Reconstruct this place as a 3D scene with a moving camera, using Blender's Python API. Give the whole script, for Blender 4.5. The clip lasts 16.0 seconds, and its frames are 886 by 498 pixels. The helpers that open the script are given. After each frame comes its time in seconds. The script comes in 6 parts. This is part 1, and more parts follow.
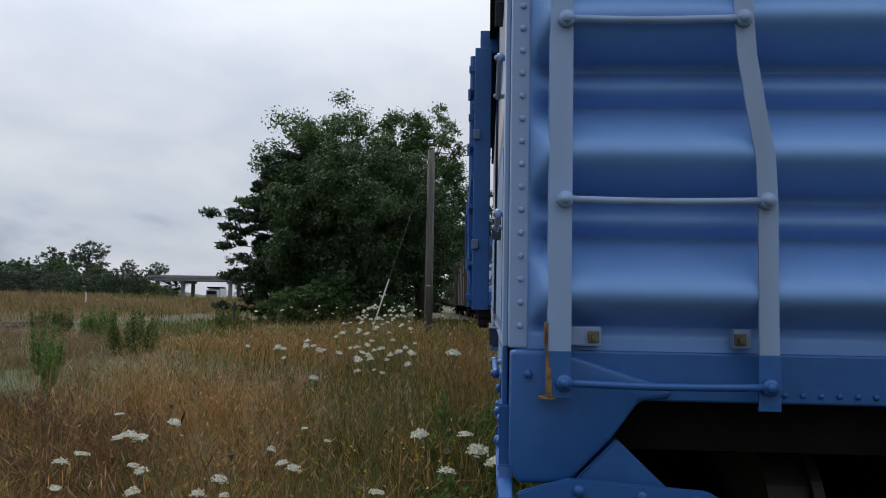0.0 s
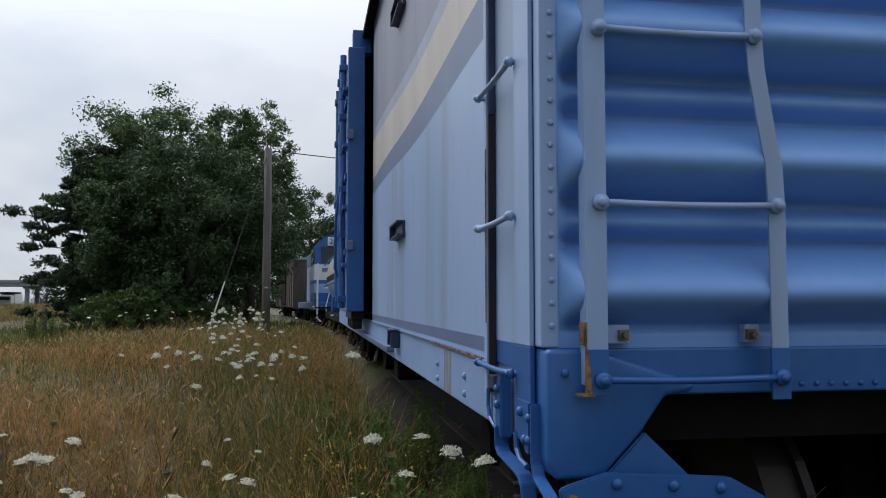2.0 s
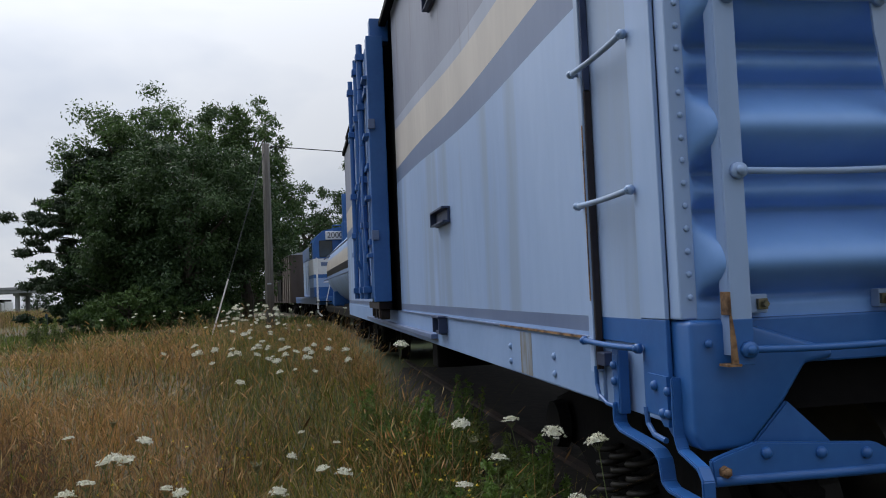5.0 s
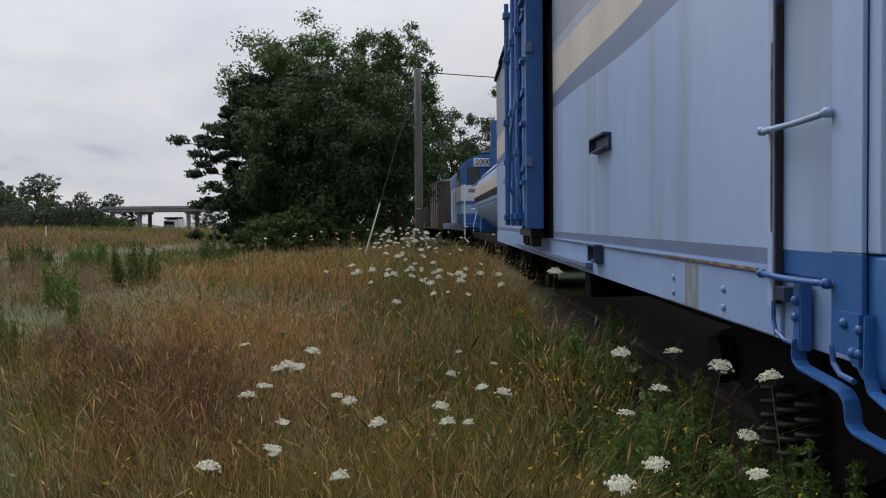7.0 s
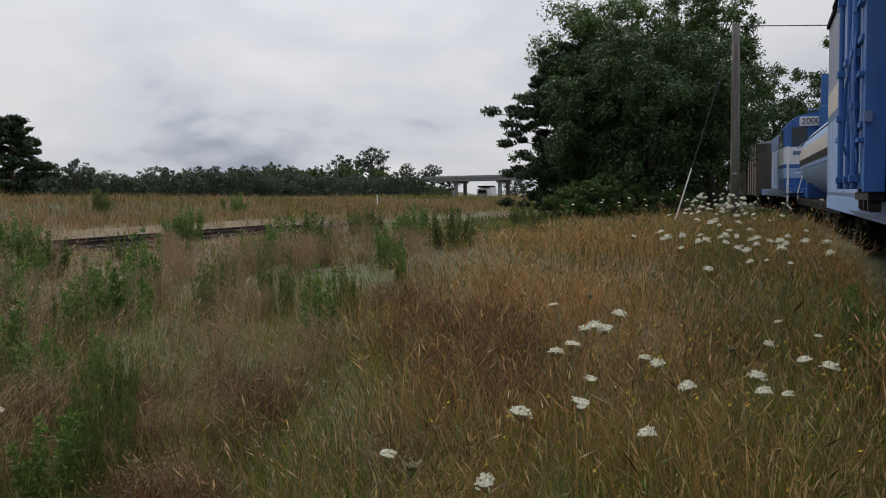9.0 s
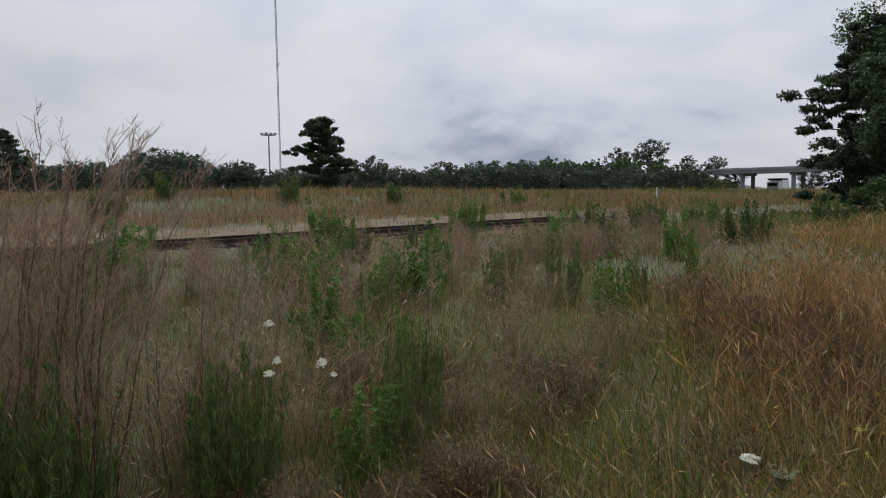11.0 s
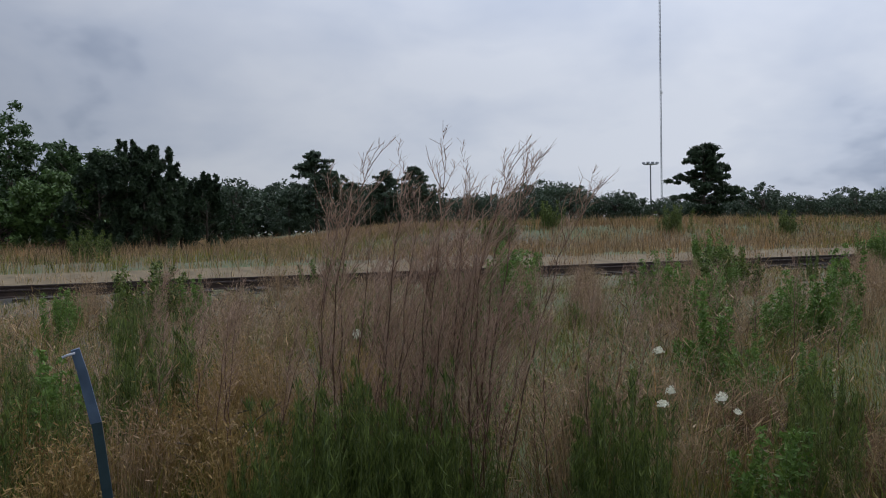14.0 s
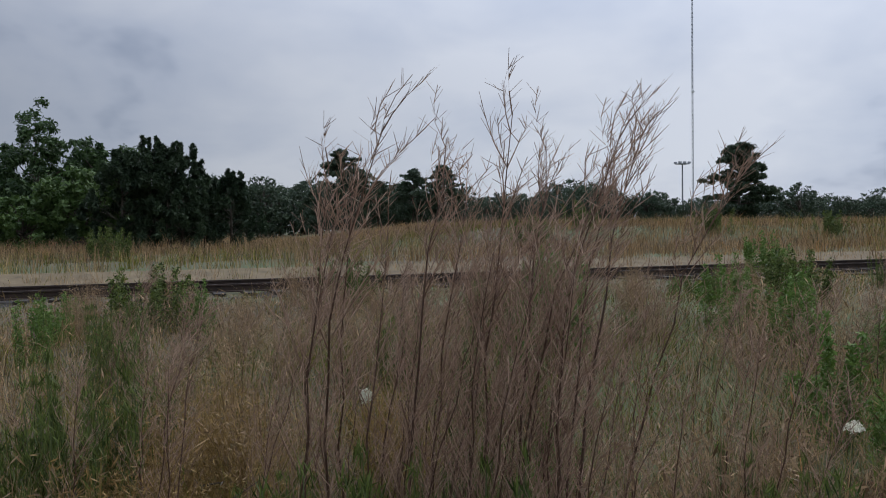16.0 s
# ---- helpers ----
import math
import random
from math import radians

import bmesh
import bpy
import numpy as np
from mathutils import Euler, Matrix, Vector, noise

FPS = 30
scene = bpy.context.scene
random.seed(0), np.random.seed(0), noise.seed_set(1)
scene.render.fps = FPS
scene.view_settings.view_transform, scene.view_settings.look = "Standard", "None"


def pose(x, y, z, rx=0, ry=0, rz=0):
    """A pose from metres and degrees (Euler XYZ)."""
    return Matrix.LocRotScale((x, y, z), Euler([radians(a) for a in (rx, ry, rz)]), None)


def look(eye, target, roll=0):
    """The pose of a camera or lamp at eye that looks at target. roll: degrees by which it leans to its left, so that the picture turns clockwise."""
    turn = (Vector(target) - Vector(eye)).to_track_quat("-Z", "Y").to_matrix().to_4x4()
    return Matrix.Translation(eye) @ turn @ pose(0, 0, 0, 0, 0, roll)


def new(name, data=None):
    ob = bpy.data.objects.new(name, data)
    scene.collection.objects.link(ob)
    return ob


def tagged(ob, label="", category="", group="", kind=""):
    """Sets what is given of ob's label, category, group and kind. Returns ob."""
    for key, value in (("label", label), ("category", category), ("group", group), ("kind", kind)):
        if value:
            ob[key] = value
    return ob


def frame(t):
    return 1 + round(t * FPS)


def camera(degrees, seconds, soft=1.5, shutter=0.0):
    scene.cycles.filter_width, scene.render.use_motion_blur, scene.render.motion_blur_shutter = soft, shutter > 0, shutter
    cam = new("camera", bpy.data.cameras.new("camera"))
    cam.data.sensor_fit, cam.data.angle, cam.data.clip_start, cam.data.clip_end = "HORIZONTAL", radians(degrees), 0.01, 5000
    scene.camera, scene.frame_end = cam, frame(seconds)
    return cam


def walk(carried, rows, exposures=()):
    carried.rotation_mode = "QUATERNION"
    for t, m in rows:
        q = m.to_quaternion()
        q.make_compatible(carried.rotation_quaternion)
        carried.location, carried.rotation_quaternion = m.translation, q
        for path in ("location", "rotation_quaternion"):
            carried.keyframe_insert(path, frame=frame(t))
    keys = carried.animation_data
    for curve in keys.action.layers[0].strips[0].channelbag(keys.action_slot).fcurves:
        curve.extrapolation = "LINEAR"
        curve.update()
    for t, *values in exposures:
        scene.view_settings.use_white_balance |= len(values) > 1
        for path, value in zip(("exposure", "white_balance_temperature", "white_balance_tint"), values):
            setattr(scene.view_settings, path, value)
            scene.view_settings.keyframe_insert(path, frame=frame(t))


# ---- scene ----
cam = camera(57.9, 16.0, 1.0)
PATH = [
    (0, (-0.085, -2.107, 1.375), (-0.198, -0.114, 1.5), 1.0),
    (0.5, (-0.254, -2.078, 1.358), (-0.381, -0.086, 1.473), 1.1),
    (1, (-0.414, -2.015, 1.337), (-0.527, -0.021, 1.446), 0.3),
    (1.5, (-0.53, -2.032, 1.341), (-0.463, -0.036, 1.451), 0.1),
    (2, (-0.636, -2.062, 1.375), (-0.306, -0.094, 1.505), -0.0),
    (2.5, (-0.682, -2.054, 1.37), (-0.314, -0.097, 1.555), 0.3),
    (3, (-0.705, -2.042, 1.365), (-0.325, -0.088, 1.554), 0.3),
    (3.5, (-0.793, -2.024, 1.356), (-0.402, -0.071, 1.541), -0.2),
    (4, (-0.872, -2.014, 1.366), (-0.474, -0.062, 1.54), -1.5),
    (4.2, (-0.904, -2.005, 1.364), (-0.517, -0.05, 1.535), -2.0),
    (6.3, (-1.074, -1.938, 1.345), (-0.853, 0.049, 1.32), -0.7),
    (6.5, (-1.074, -1.937, 1.344), (-0.926, 0.057, 1.316), -0.6),
    (7, (-1.081, -1.947, 1.34), (-1.087, 0.052, 1.275), -0.6),
    (7.5, (-1.083, -1.961, 1.337), (-1.291, 0.024, 1.221), -1.2),
    (8, (-1.079, -1.964, 1.326), (-1.485, -0.009, 1.214), -1.2),
    (8.5, (-1.083, -1.97, 1.319), (-1.659, -0.059, 1.184), -0.9),
    (9, (-1.084, -1.983, 1.314), (-1.828, -0.131, 1.179), -1.0),
    (9.5, (-1.099, -2.018, 1.306), (-2.053, -0.266, 1.172), -0.9),
    (9.7, (-1.113, -2.02, 1.309), (-2.125, -0.301, 1.171), -1.0),
    (11.8, (-1.448, -1.836, 1.212), (-2.949, -0.52, 1.094), -1.1),
    (12, (-1.464, -1.835, 1.21), (-3.012, -0.573, 1.099), -1.2),
    (12.5, (-1.493, -1.832, 1.206), (-3.156, -0.726, 1.104), -1.0),
    (13, (-1.508, -1.83, 1.201), (-3.303, -0.954, 1.1), -0.7),
    (13.5, (-1.515, -1.829, 1.201), (-3.358, -1.055, 1.132), -0.8),
    (14, (-1.503, -1.832, 1.202), (-3.357, -1.082, 1.154), -1.0),
    (14.5, (-1.49, -1.835, 1.203), (-3.339, -1.074, 1.155), -0.9),
    (15, (-1.497, -1.832, 1.202), (-3.352, -1.084, 1.154), -0.7),
]

# the camera steps towards the tall weeds at the end
TAIL = [
    (15.1, (-1.630, -1.789, 1.202), (-3.488, -1.048, 1.154), -0.7),
    (15.3, (-1.944, -1.688, 1.202), (-3.809, -0.964, 1.154), -0.7),
    (15.5, (-2.201, -1.605, 1.202), (-4.071, -0.894, 1.154), -0.7),
    (15.7, (-2.420, -1.534, 1.202), (-4.294, -0.836, 1.154), -0.7),
    (15.9, (-2.610, -1.473, 1.202), (-4.488, -0.784, 1.154), -0.7),
    (16.0, (-2.706, -1.442, 1.202), (-4.584, -0.756, 1.154), -0.7),
]
walk(cam, [(t, look(eye, target, roll)) for t, eye, target, roll in PATH + TAIL],
     [(0, -0.06, 6400, 9), (2, 0.05, 6400, 9), (4, 0.08, 6400, 9), (7, 0.0, 6750, 11), (9.5, 0.0, 6850, 11), (12.5, -0.1, 6150, 11), (16, -0.08, 6150, 11)])

# ---- sky and sun: a closed layer of cloud ----
world = bpy.data.worlds.new("overcast_sky")
scene.world = world
world.use_nodes = True
wn, wl = world.node_tree.nodes, world.node_tree.links
wn.clear()


def wnode(kind, **values):
    n = wn.new(kind)
    for k, v in values.items():
        n.inputs[k].default_value = v
    return n


w_out = wn.new("ShaderNodeOutputWorld")
w_bg = wnode("ShaderNodeBackground", Strength=1.0)
w_sky = wn.new("ShaderNodeTexSky")
w_sky.sky_type, w_sky.sun_disc = "NISHITA", False
w_sky.sun_elevation, w_sky.sun_rotation = radians(48), radians(-32)
w_dim = wn.new("ShaderNodeVectorMath")
w_dim.operation = "SCALE"
w_dim.inputs["Scale"].default_value = 0.1
w_co = wn.new("ShaderNodeTexCoord")
w_sep = wn.new("ShaderNodeSeparateXYZ")
w_up = wn.new("ShaderNodeMath")
w_up.operation = "MAXIMUM"
w_up.inputs[1].default_value = 0.0
w_lift = wn.new("ShaderNodeMath")
w_lift.operation = "ADD"
w_lift.inputs[1].default_value = 0.34
w_flat = wn.new("ShaderNodeVectorMath")
w_flat.operation = "DIVIDE"
w_comb = wn.new("ShaderNodeCombineXYZ")
w_n1 = wnode("ShaderNodeTexNoise", Scale=0.75, Detail=5.0, Roughness=0.5, Distortion=0.4)
w_n2 = wnode("ShaderNodeTexNoise", Scale=2.6, Detail=4.0, Roughness=0.5, Distortion=0.2)
w_mix = wn.new("ShaderNodeMath")
w_mix.operation = "MULTIPLY_ADD"
w_mix.inputs[1].default_value = 0.42
w_ramp = wn.new("ShaderNodeValToRGB")
w_ramp.color_ramp.elements[0].position, w_ramp.color_ramp.elements[0].color = 0.52, (0.265, 0.32, 0.435, 1)
w_ramp.color_ramp.elements[1].position, w_ramp.color_ramp.elements[1].color = 0.80, (0.71, 0.735, 0.79, 1)
w_mid = w_ramp.color_ramp.elements.new(0.63)
w_mid.color = (0.545, 0.59, 0.685, 1)
w_zen = wn.new("ShaderNodeMapRange")
w_zen.interpolation_type = "SMOOTHSTEP"
w_zen.inputs["From Min"].default_value, w_zen.inputs["From Max"].default_value = 0.12, 1.0
w_zen.inputs["To Min"].default_value, w_zen.inputs["To Max"].default_value = 0.90, 2.9
w_cloud = wn.new("ShaderNodeVectorMath")
w_cloud.operation = "SCALE"
w_dir = wn.new("ShaderNodeVectorMath")
w_dir.operation = "DOT_PRODUCT"
w_dir.inputs[1].default_value = (-0.43, 0.72, 0.54)
w_glow = wn.new("ShaderNodeMapRange")
w_glow.inputs["From Min"].default_value, w_glow.inputs["From Max"].default_value = 0.32, 0.95
w_glow.inputs["To Min"].default_value, w_glow.inputs["To Max"].default_value = 0.62, 1.15
w_both = wn.new("ShaderNodeMath")
w_both.operation = "MULTIPLY"
w_join = wn.new("ShaderNodeMix")
w_join.data_type = "RGBA"
w_join.inputs["Factor"].default_value = 0.94
for a, b in ((w_co.outputs["Generated"], w_sep.inputs[0]), (w_sep.outputs["Z"], w_up.inputs[0]), (w_up.outputs[0], w_lift.inputs[0]),
             (w_lift.outputs[0], w_comb.inputs["X"]), (w_lift.outputs[0], w_comb.inputs["Y"]), (w_co.outputs["Generated"], w_flat.inputs[0]),
             (w_comb.outputs[0], w_flat.inputs[1]), (w_flat.outputs[0], w_n1.inputs["Vector"]), (w_flat.outputs[0], w_n2.inputs["Vector"]),
             (w_n2.outputs[0], w_mix.inputs[0]), (w_n1.outputs[0], w_mix.inputs[2]), (w_mix.outputs[0], w_ramp.inputs[0]),
             (w_up.outputs[0], w_zen.inputs[0]), (w_co.outputs["Generated"], w_dir.inputs[0]), (w_dir.outputs["Value"], w_glow.inputs["Value"]), (w_glow.outputs[0], w_both.inputs[0]), (w_zen.outputs[0], w_both.inputs[1]), (w_both.outputs[0], w_cloud.inputs["Scale"]), (w_ramp.outputs["Color"], w_cloud.inputs[0]),
             (w_sky.outputs[0], w_dim.inputs[0]), (w_dim.outputs[0], w_join.inputs[6]), (w_cloud.outputs[0], w_join.inputs[7]),
             (w_join.outputs[2], w_bg.inputs["Color"]), (w_bg.outputs[0], w_out.inputs[0])):
    wl.new(a, b)
w_comb.inputs["Z"].default_value = 0.6
sun_data = bpy.data.lights.new("veiled_sun", "SUN")
sun_data.energy, sun_data.angle, sun_data.color = 1.0, radians(25), (1.0, 0.96, 0.9)
sun = new("veiled_sun", sun_data)
sun.matrix_world = look((-24, 38, 50), (0, 0, 0))


# ---- materials ----
def material(name, dark, light, scale=4.0, rough=0.7, metal=0.0, bump=0.15, fine=30.0, island=0.0, stretch=(1, 1, 1), stain=None, stain_at=0.62, stain_stretch=(6, 6, 0.5), leaf=0.0, spread=0.5, spec=0.5):
    """Colour between two tones by coarse and fine noise, with fine relief, stains of their own shape and variation piece by piece."""
    m = bpy.data.materials.new(name)
    m.use_nodes = True
    n, l = m.node_tree.nodes, m.node_tree.links
    b = n["Principled BSDF"]
    b.inputs["Roughness"].default_value, b.inputs["Metallic"].default_value = rough, metal
    b.inputs["Specular IOR Level"].default_value = spec
    co = n.new("ShaderNodeTexCoord")
    mp = n.new("ShaderNodeMapping")
    mp.inputs["Scale"].default_value = stretch
    l.new(co.outputs["Object"], mp.inputs[0])
    big = n.new("ShaderNodeTexNoise")
    big.inputs["Scale"].default_value, big.inputs["Detail"].default_value = scale, 6.0
    small = n.new("ShaderNodeTexNoise")
    small.inputs["Scale"].default_value, small.inputs["Detail"].default_value = fine, 4.0
    l.new(mp.outputs[0], big.inputs["Vector"]), l.new(mp.outputs[0], small.inputs["Vector"])
    mx = n.new("ShaderNodeMath")
    mx.operation, mx.inputs[1].default_value = "MULTIPLY_ADD", 0.35
    l.new(small.outputs[0], mx.inputs[0]), l.new(big.outputs[0], mx.inputs[2])
    value = mx.outputs[0]
    if island:
        g = n.new("ShaderNodeNewGeometry")
        ad = n.new("ShaderNodeMath")
        ad.operation, ad.inputs[1].default_value = "MULTIPLY_ADD", island
        l.new(g.outputs["Random Per Island"], ad.inputs[0]), l.new(value, ad.inputs[2])
        sb = n.new("ShaderNodeMath")
        sb.operation, sb.inputs[1].default_value = "SUBTRACT", island / 2
        l.new(ad.outputs[0], sb.inputs[0])
        value = sb.outputs[0]
    rp = n.new("ShaderNodeMapRange")
    rp.inputs["From Min"].default_value, rp.inputs["From Max"].default_value = 0.67 - spread / 2, 0.67 + spread / 2
    l.new(value, rp.inputs["Value"])
    cm = n.new("ShaderNodeMix")
    cm.data_type = "RGBA"
    cm.inputs[6].default_value, cm.inputs[7].default_value = (*dark, 1), (*light, 1)
    l.new(rp.outputs[0], cm.inputs[0])
    colour = cm.outputs[2]
    if stain:
        mp2 = n.new("ShaderNodeMapping")
        mp2.inputs["Scale"].default_value = stain_stretch
        st = n.new("ShaderNodeTexNoise")
        st.inputs["Scale"].default_value, st.inputs["Detail"].default_value = 1.3, 8.0
        l.new(co.outputs["Object"], mp2.inputs[0]), l.new(mp2.outputs[0], st.inputs["Vector"])
        sr = n.new("ShaderNodeMapRange")
        sr.inputs["From Min"].default_value, sr.inputs["From Max"].default_value = stain_at, stain_at + 0.12
        sr.inputs["To Max"].default_value = 0.75
        l.new(st.outputs[0], sr.inputs["Value"])
        sm = n.new("ShaderNodeMix")
        sm.data_type = "RGBA"
        sm.inputs[7].default_value = (*stain, 1)
        l.new(sr.outputs[0], sm.inputs[0]), l.new(colour, sm.inputs[6])
        colour = sm.outputs[2]
    l.new(colour, b.inputs["Base Color"])
    if bump:
        bp = n.new("ShaderNodeBump")
        bp.inputs["Strength"].default_value, bp.inputs["Distance"].default_value = bump, 0.01
        l.new(mx.outputs[0], bp.inputs["Height"]), l.new(bp.outputs[0], b.inputs["Normal"])
    if leaf:
        tr = n.new("ShaderNodeBsdfTranslucent")
        l.new(colour, tr.inputs["Color"])
        ms = n.new("ShaderNodeMixShader")
        ms.inputs[0].default_value = leaf
        l.new(b.outputs[0], ms.inputs[1]), l.new(tr.outputs[0], ms.inputs[2])
        l.new(ms.outputs[0], n["Material Output"].inputs["Surface"])
    return m


M_LIGHT = material("pale_blue_paint", (0.25, 0.37, 0.595), (0.345, 0.47, 0.70), 1.2, 0.42, bump=0.22, fine=14, stretch=(1, 1, 0.25), stain=(0.25, 0.325, 0.455), stain_at=0.52, stain_stretch=(2.2, 2.2, 0.22))
M_END = material("sky_blue_paint", (0.16, 0.33, 0.68), (0.215, 0.405, 0.78), 1.5, 0.42, bump=0.05, fine=20)
M_BLUE = material("royal_blue_paint", (0.016, 0.088, 0.29), (0.032, 0.135, 0.385), 2.0, 0.4, bump=0.06, fine=25)
M_BAND = material("slate_blue_paint", (0.105, 0.15, 0.27), (0.14, 0.195, 0.33), 2.0, 0.45, bump=0.06, fine=20, stretch=(1, 1, 0.3))
M_CREAM = material("cream_paint", (0.46, 0.42, 0.38), (0.60, 0.55, 0.49), 1.5, 0.5, bump=0.06, fine=15, stretch=(1, 1, 0.25), stain=(0.30, 0.25, 0.22), stain_at=0.66)
M_PALEGREY = material("faded_grey_paint", (0.28, 0.32, 0.42), (0.36, 0.40, 0.50), 1.5, 0.5, bump=0.08, fine=15, stretch=(1, 1, 0.25), stain=(0.2, 0.2, 0.23), stain_at=0.6)
M_GREYBLUE = material("weathered_grey_blue_paint", (0.20, 0.22, 0.29), (0.27, 0.29, 0.37), 1.5, 0.55, bump=0.08, fine=15, stretch=(1, 1, 0.25), stain=(0.13, 0.12, 0.13), stain_at=0.6)
M_SILL = material("chalky_blue_sill_paint", (0.19, 0.305, 0.53), (0.265, 0.39, 0.63), 1.5, 0.5, bump=0.1, fine=16, stain=(0.17, 0.10, 0.06), stain_at=0.66, stain_stretch=(3, 3, 0.7))
M_RUST = material("flaking_rust", (0.05, 0.024, 0.014), (0.29, 0.17, 0.085), 25, 0.85, bump=0.5, fine=90, spread=0.3)
# grimy steel taken down to near-black, with the under-car shade in its colour
M_BLACK = material("shade_black_grimy_steel", (0.002, 0.002, 0.0025), (0.008, 0.007, 0.007), 5, 0.85, bump=0.3, spec=0.15)
# rust together with the shadow of the ladder channel, put into one dark colour
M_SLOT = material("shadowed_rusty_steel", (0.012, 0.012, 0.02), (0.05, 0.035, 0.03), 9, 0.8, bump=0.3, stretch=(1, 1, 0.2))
M_NAVY = material("navy_paint_and_shade", (0.018, 0.03, 0.075), (0.04, 0.06, 0.13), 8, 0.5, bump=0.1)
M_WHEEL = material("brown_worn_steel", (0.006, 0.005, 0.004), (0.025, 0.02, 0.016), 6, 0.6, metal=0.3, bump=0.3)
M_RUN = material("tan_rust_run", (0.17, 0.15, 0.11), (0.24, 0.31, 0.42), 3, 0.6, bump=0.1, fine=12, stretch=(1, 7, 0.8), spread=0.35)
M_BOLT = material("tarnished_brass_bolt", (0.09, 0.085, 0.05), (0.20, 0.18, 0.11), 20, 0.5, metal=0.4)
M_WOOD = material("weathered_pole_wood", (0.07, 0.064, 0.057), (0.17, 0.158, 0.14), 3, 0.9, bump=0.6, fine=20, stretch=(6, 6, 0.3))
M_TIE = material("old_tie_wood", (0.014, 0.011, 0.009), (0.045, 0.036, 0.03), 3, 0.9, bump=0.5)
M_RAIL = material("rusty_rail", (0.018, 0.012, 0.009), (0.055, 0.033, 0.024), 6, 0.8, bump=0.3)
# brown ballast, darkened in colour to hold the shade beneath the train
M_BALLAST = material("shade_dark_ballast", (0.006, 0.005, 0.004), (0.03, 0.023, 0.017), 9, 0.95, bump=0.8, fine=40)
M_SAND = material("pale_dry_verge", (0.09, 0.066, 0.034), (0.185, 0.14, 0.078), 3, 0.95, bump=0.5)
M_BROWNCAR = material("brown_boxcar_paint", (0.07, 0.052, 0.043), (0.13, 0.10, 0.085), 1.5, 0.7, stretch=(1, 1, 0.3))
M_WHITE = material("white_paint", (0.62, 0.64, 0.66), (0.78, 0.79, 0.80), 3, 0.5)
M_INK = material("black_paint", (0.01, 0.01, 0.012), (0.02, 0.02, 0.022), 3, 0.5)
M_GLASS = material("dark_cab_glass", (0.02, 0.025, 0.03), (0.04, 0.05, 0.055), 2, 0.08, bump=0.0)
M_CONCRETE = material("grey_bridge_concrete", (0.20, 0.21, 0.22), (0.32, 0.33, 0.34), 0.6, 0.9)
M_GALV = material("galvanised_steel", (0.30, 0.32, 0.35), (0.45, 0.47, 0.50), 2, 0.5, metal=0.5)
M_POST = material("dark_teal_post_paint", (0.008, 0.022, 0.030), (0.018, 0.045, 0.055), 10, 0.55, bump=0.3)
M_POSTTOP = material("faded_blue_post_paint", (0.035, 0.06, 0.10), (0.085, 0.13, 0.20), 10, 0.6, bump=0.3)
M_CABLE = material("black_cable", (0.02, 0.02, 0.022), (0.03, 0.03, 0.033), 5, 0.6)
M_BARK = material("grey_brown_bark", (0.04, 0.032, 0.025), (0.11, 0.09, 0.07), 4, 0.95, bump=0.7, stretch=(3, 3, 0.6))
LEAF = dict(rough=0.55, bump=0.0, leaf=0.25, island=0.5, spread=0.7, spec=0.3)
M_LEAF = material("mid_green_leaves", (0.020, 0.050, 0.013), (0.105, 0.172, 0.046), 0.35, **LEAF)
M_LEAFDARK = material("dark_green_leaves", (0.014, 0.036, 0.012), (0.072, 0.122, 0.040), 0.35, **LEAF)
M_LEAFLIGHT = material("bright_green_leaves", (0.038, 0.078, 0.018), (0.11, 0.175, 0.048), 0.35, **LEAF)
M_NEEDLE = material("dark_pine_needles", (0.013, 0.027, 0.014), (0.055, 0.085, 0.040), 0.4, **LEAF)
# far leaves, lightened and blued in colour for the haze of distance
M_FAR = material("hazed_distant_foliage", (0.026, 0.046, 0.030), (0.078, 0.110, 0.062), 0.12, **LEAF)
BLADE = dict(rough=0.55, bump=0.0, leaf=0.3, island=1.0, spread=1.0, spec=0.3)
M_ORANGE = material("rust_brown_dry_grass", (0.045, 0.024, 0.008), (0.52, 0.285, 0.10), 0.5, **BLADE)
M_TAN = material("pinkish_tan_dry_grass", (0.055, 0.035, 0.018), (0.43, 0.29, 0.15), 0.4, **BLADE)
M_STRAW = material("pale_straw_grass", (0.17, 0.12, 0.045), (0.50, 0.38, 0.165), 0.5, **BLADE)
M_GRASS = material("olive_green_grass", (0.018, 0.034, 0.004), (0.22, 0.205, 0.028), 0.5, **BLADE)
M_LUSH = material("fresh_green_grass", (0.038, 0.070, 0.009), (0.15, 0.19, 0.034), 0.5, **BLADE)
M_WEED = material("deep_green_weed", (0.028, 0.050, 0.009), (0.165, 0.21, 0.05), 1.0, **BLADE)
M_WEEDLIGHT = material("bright_weed_leaves", (0.065, 0.125, 0.02), (0.16, 0.25, 0.055), 1.0, **BLADE)
M_DRYSTEM = material("red_brown_dry_stems", (0.075, 0.042, 0.03), (0.24, 0.145, 0.10), 2.0, **BLADE)
M_PLUME = material("pinkish_dry_twigs", (0.15, 0.09, 0.062), (0.43, 0.295, 0.21), 2.0, **BLADE)
M_WISP = material("pale_pinkish_wisps", (0.12, 0.078, 0.045), (0.43, 0.30, 0.175), 1.0, **BLADE)
M_RUSSET = material("dead_russet_stalks", (0.05, 0.026, 0.015), (0.20, 0.105, 0.055), 1.0, **BLADE)
M_STRAWGOLD = material("golden_dry_stalks", (0.13, 0.085, 0.03), (0.40, 0.27, 0.10), 1.0, **BLADE)
M_STEM = material("green_flower_stem", (0.05, 0.08, 0.02), (0.12, 0.15, 0.05), 5, 0.6, bump=0.0)
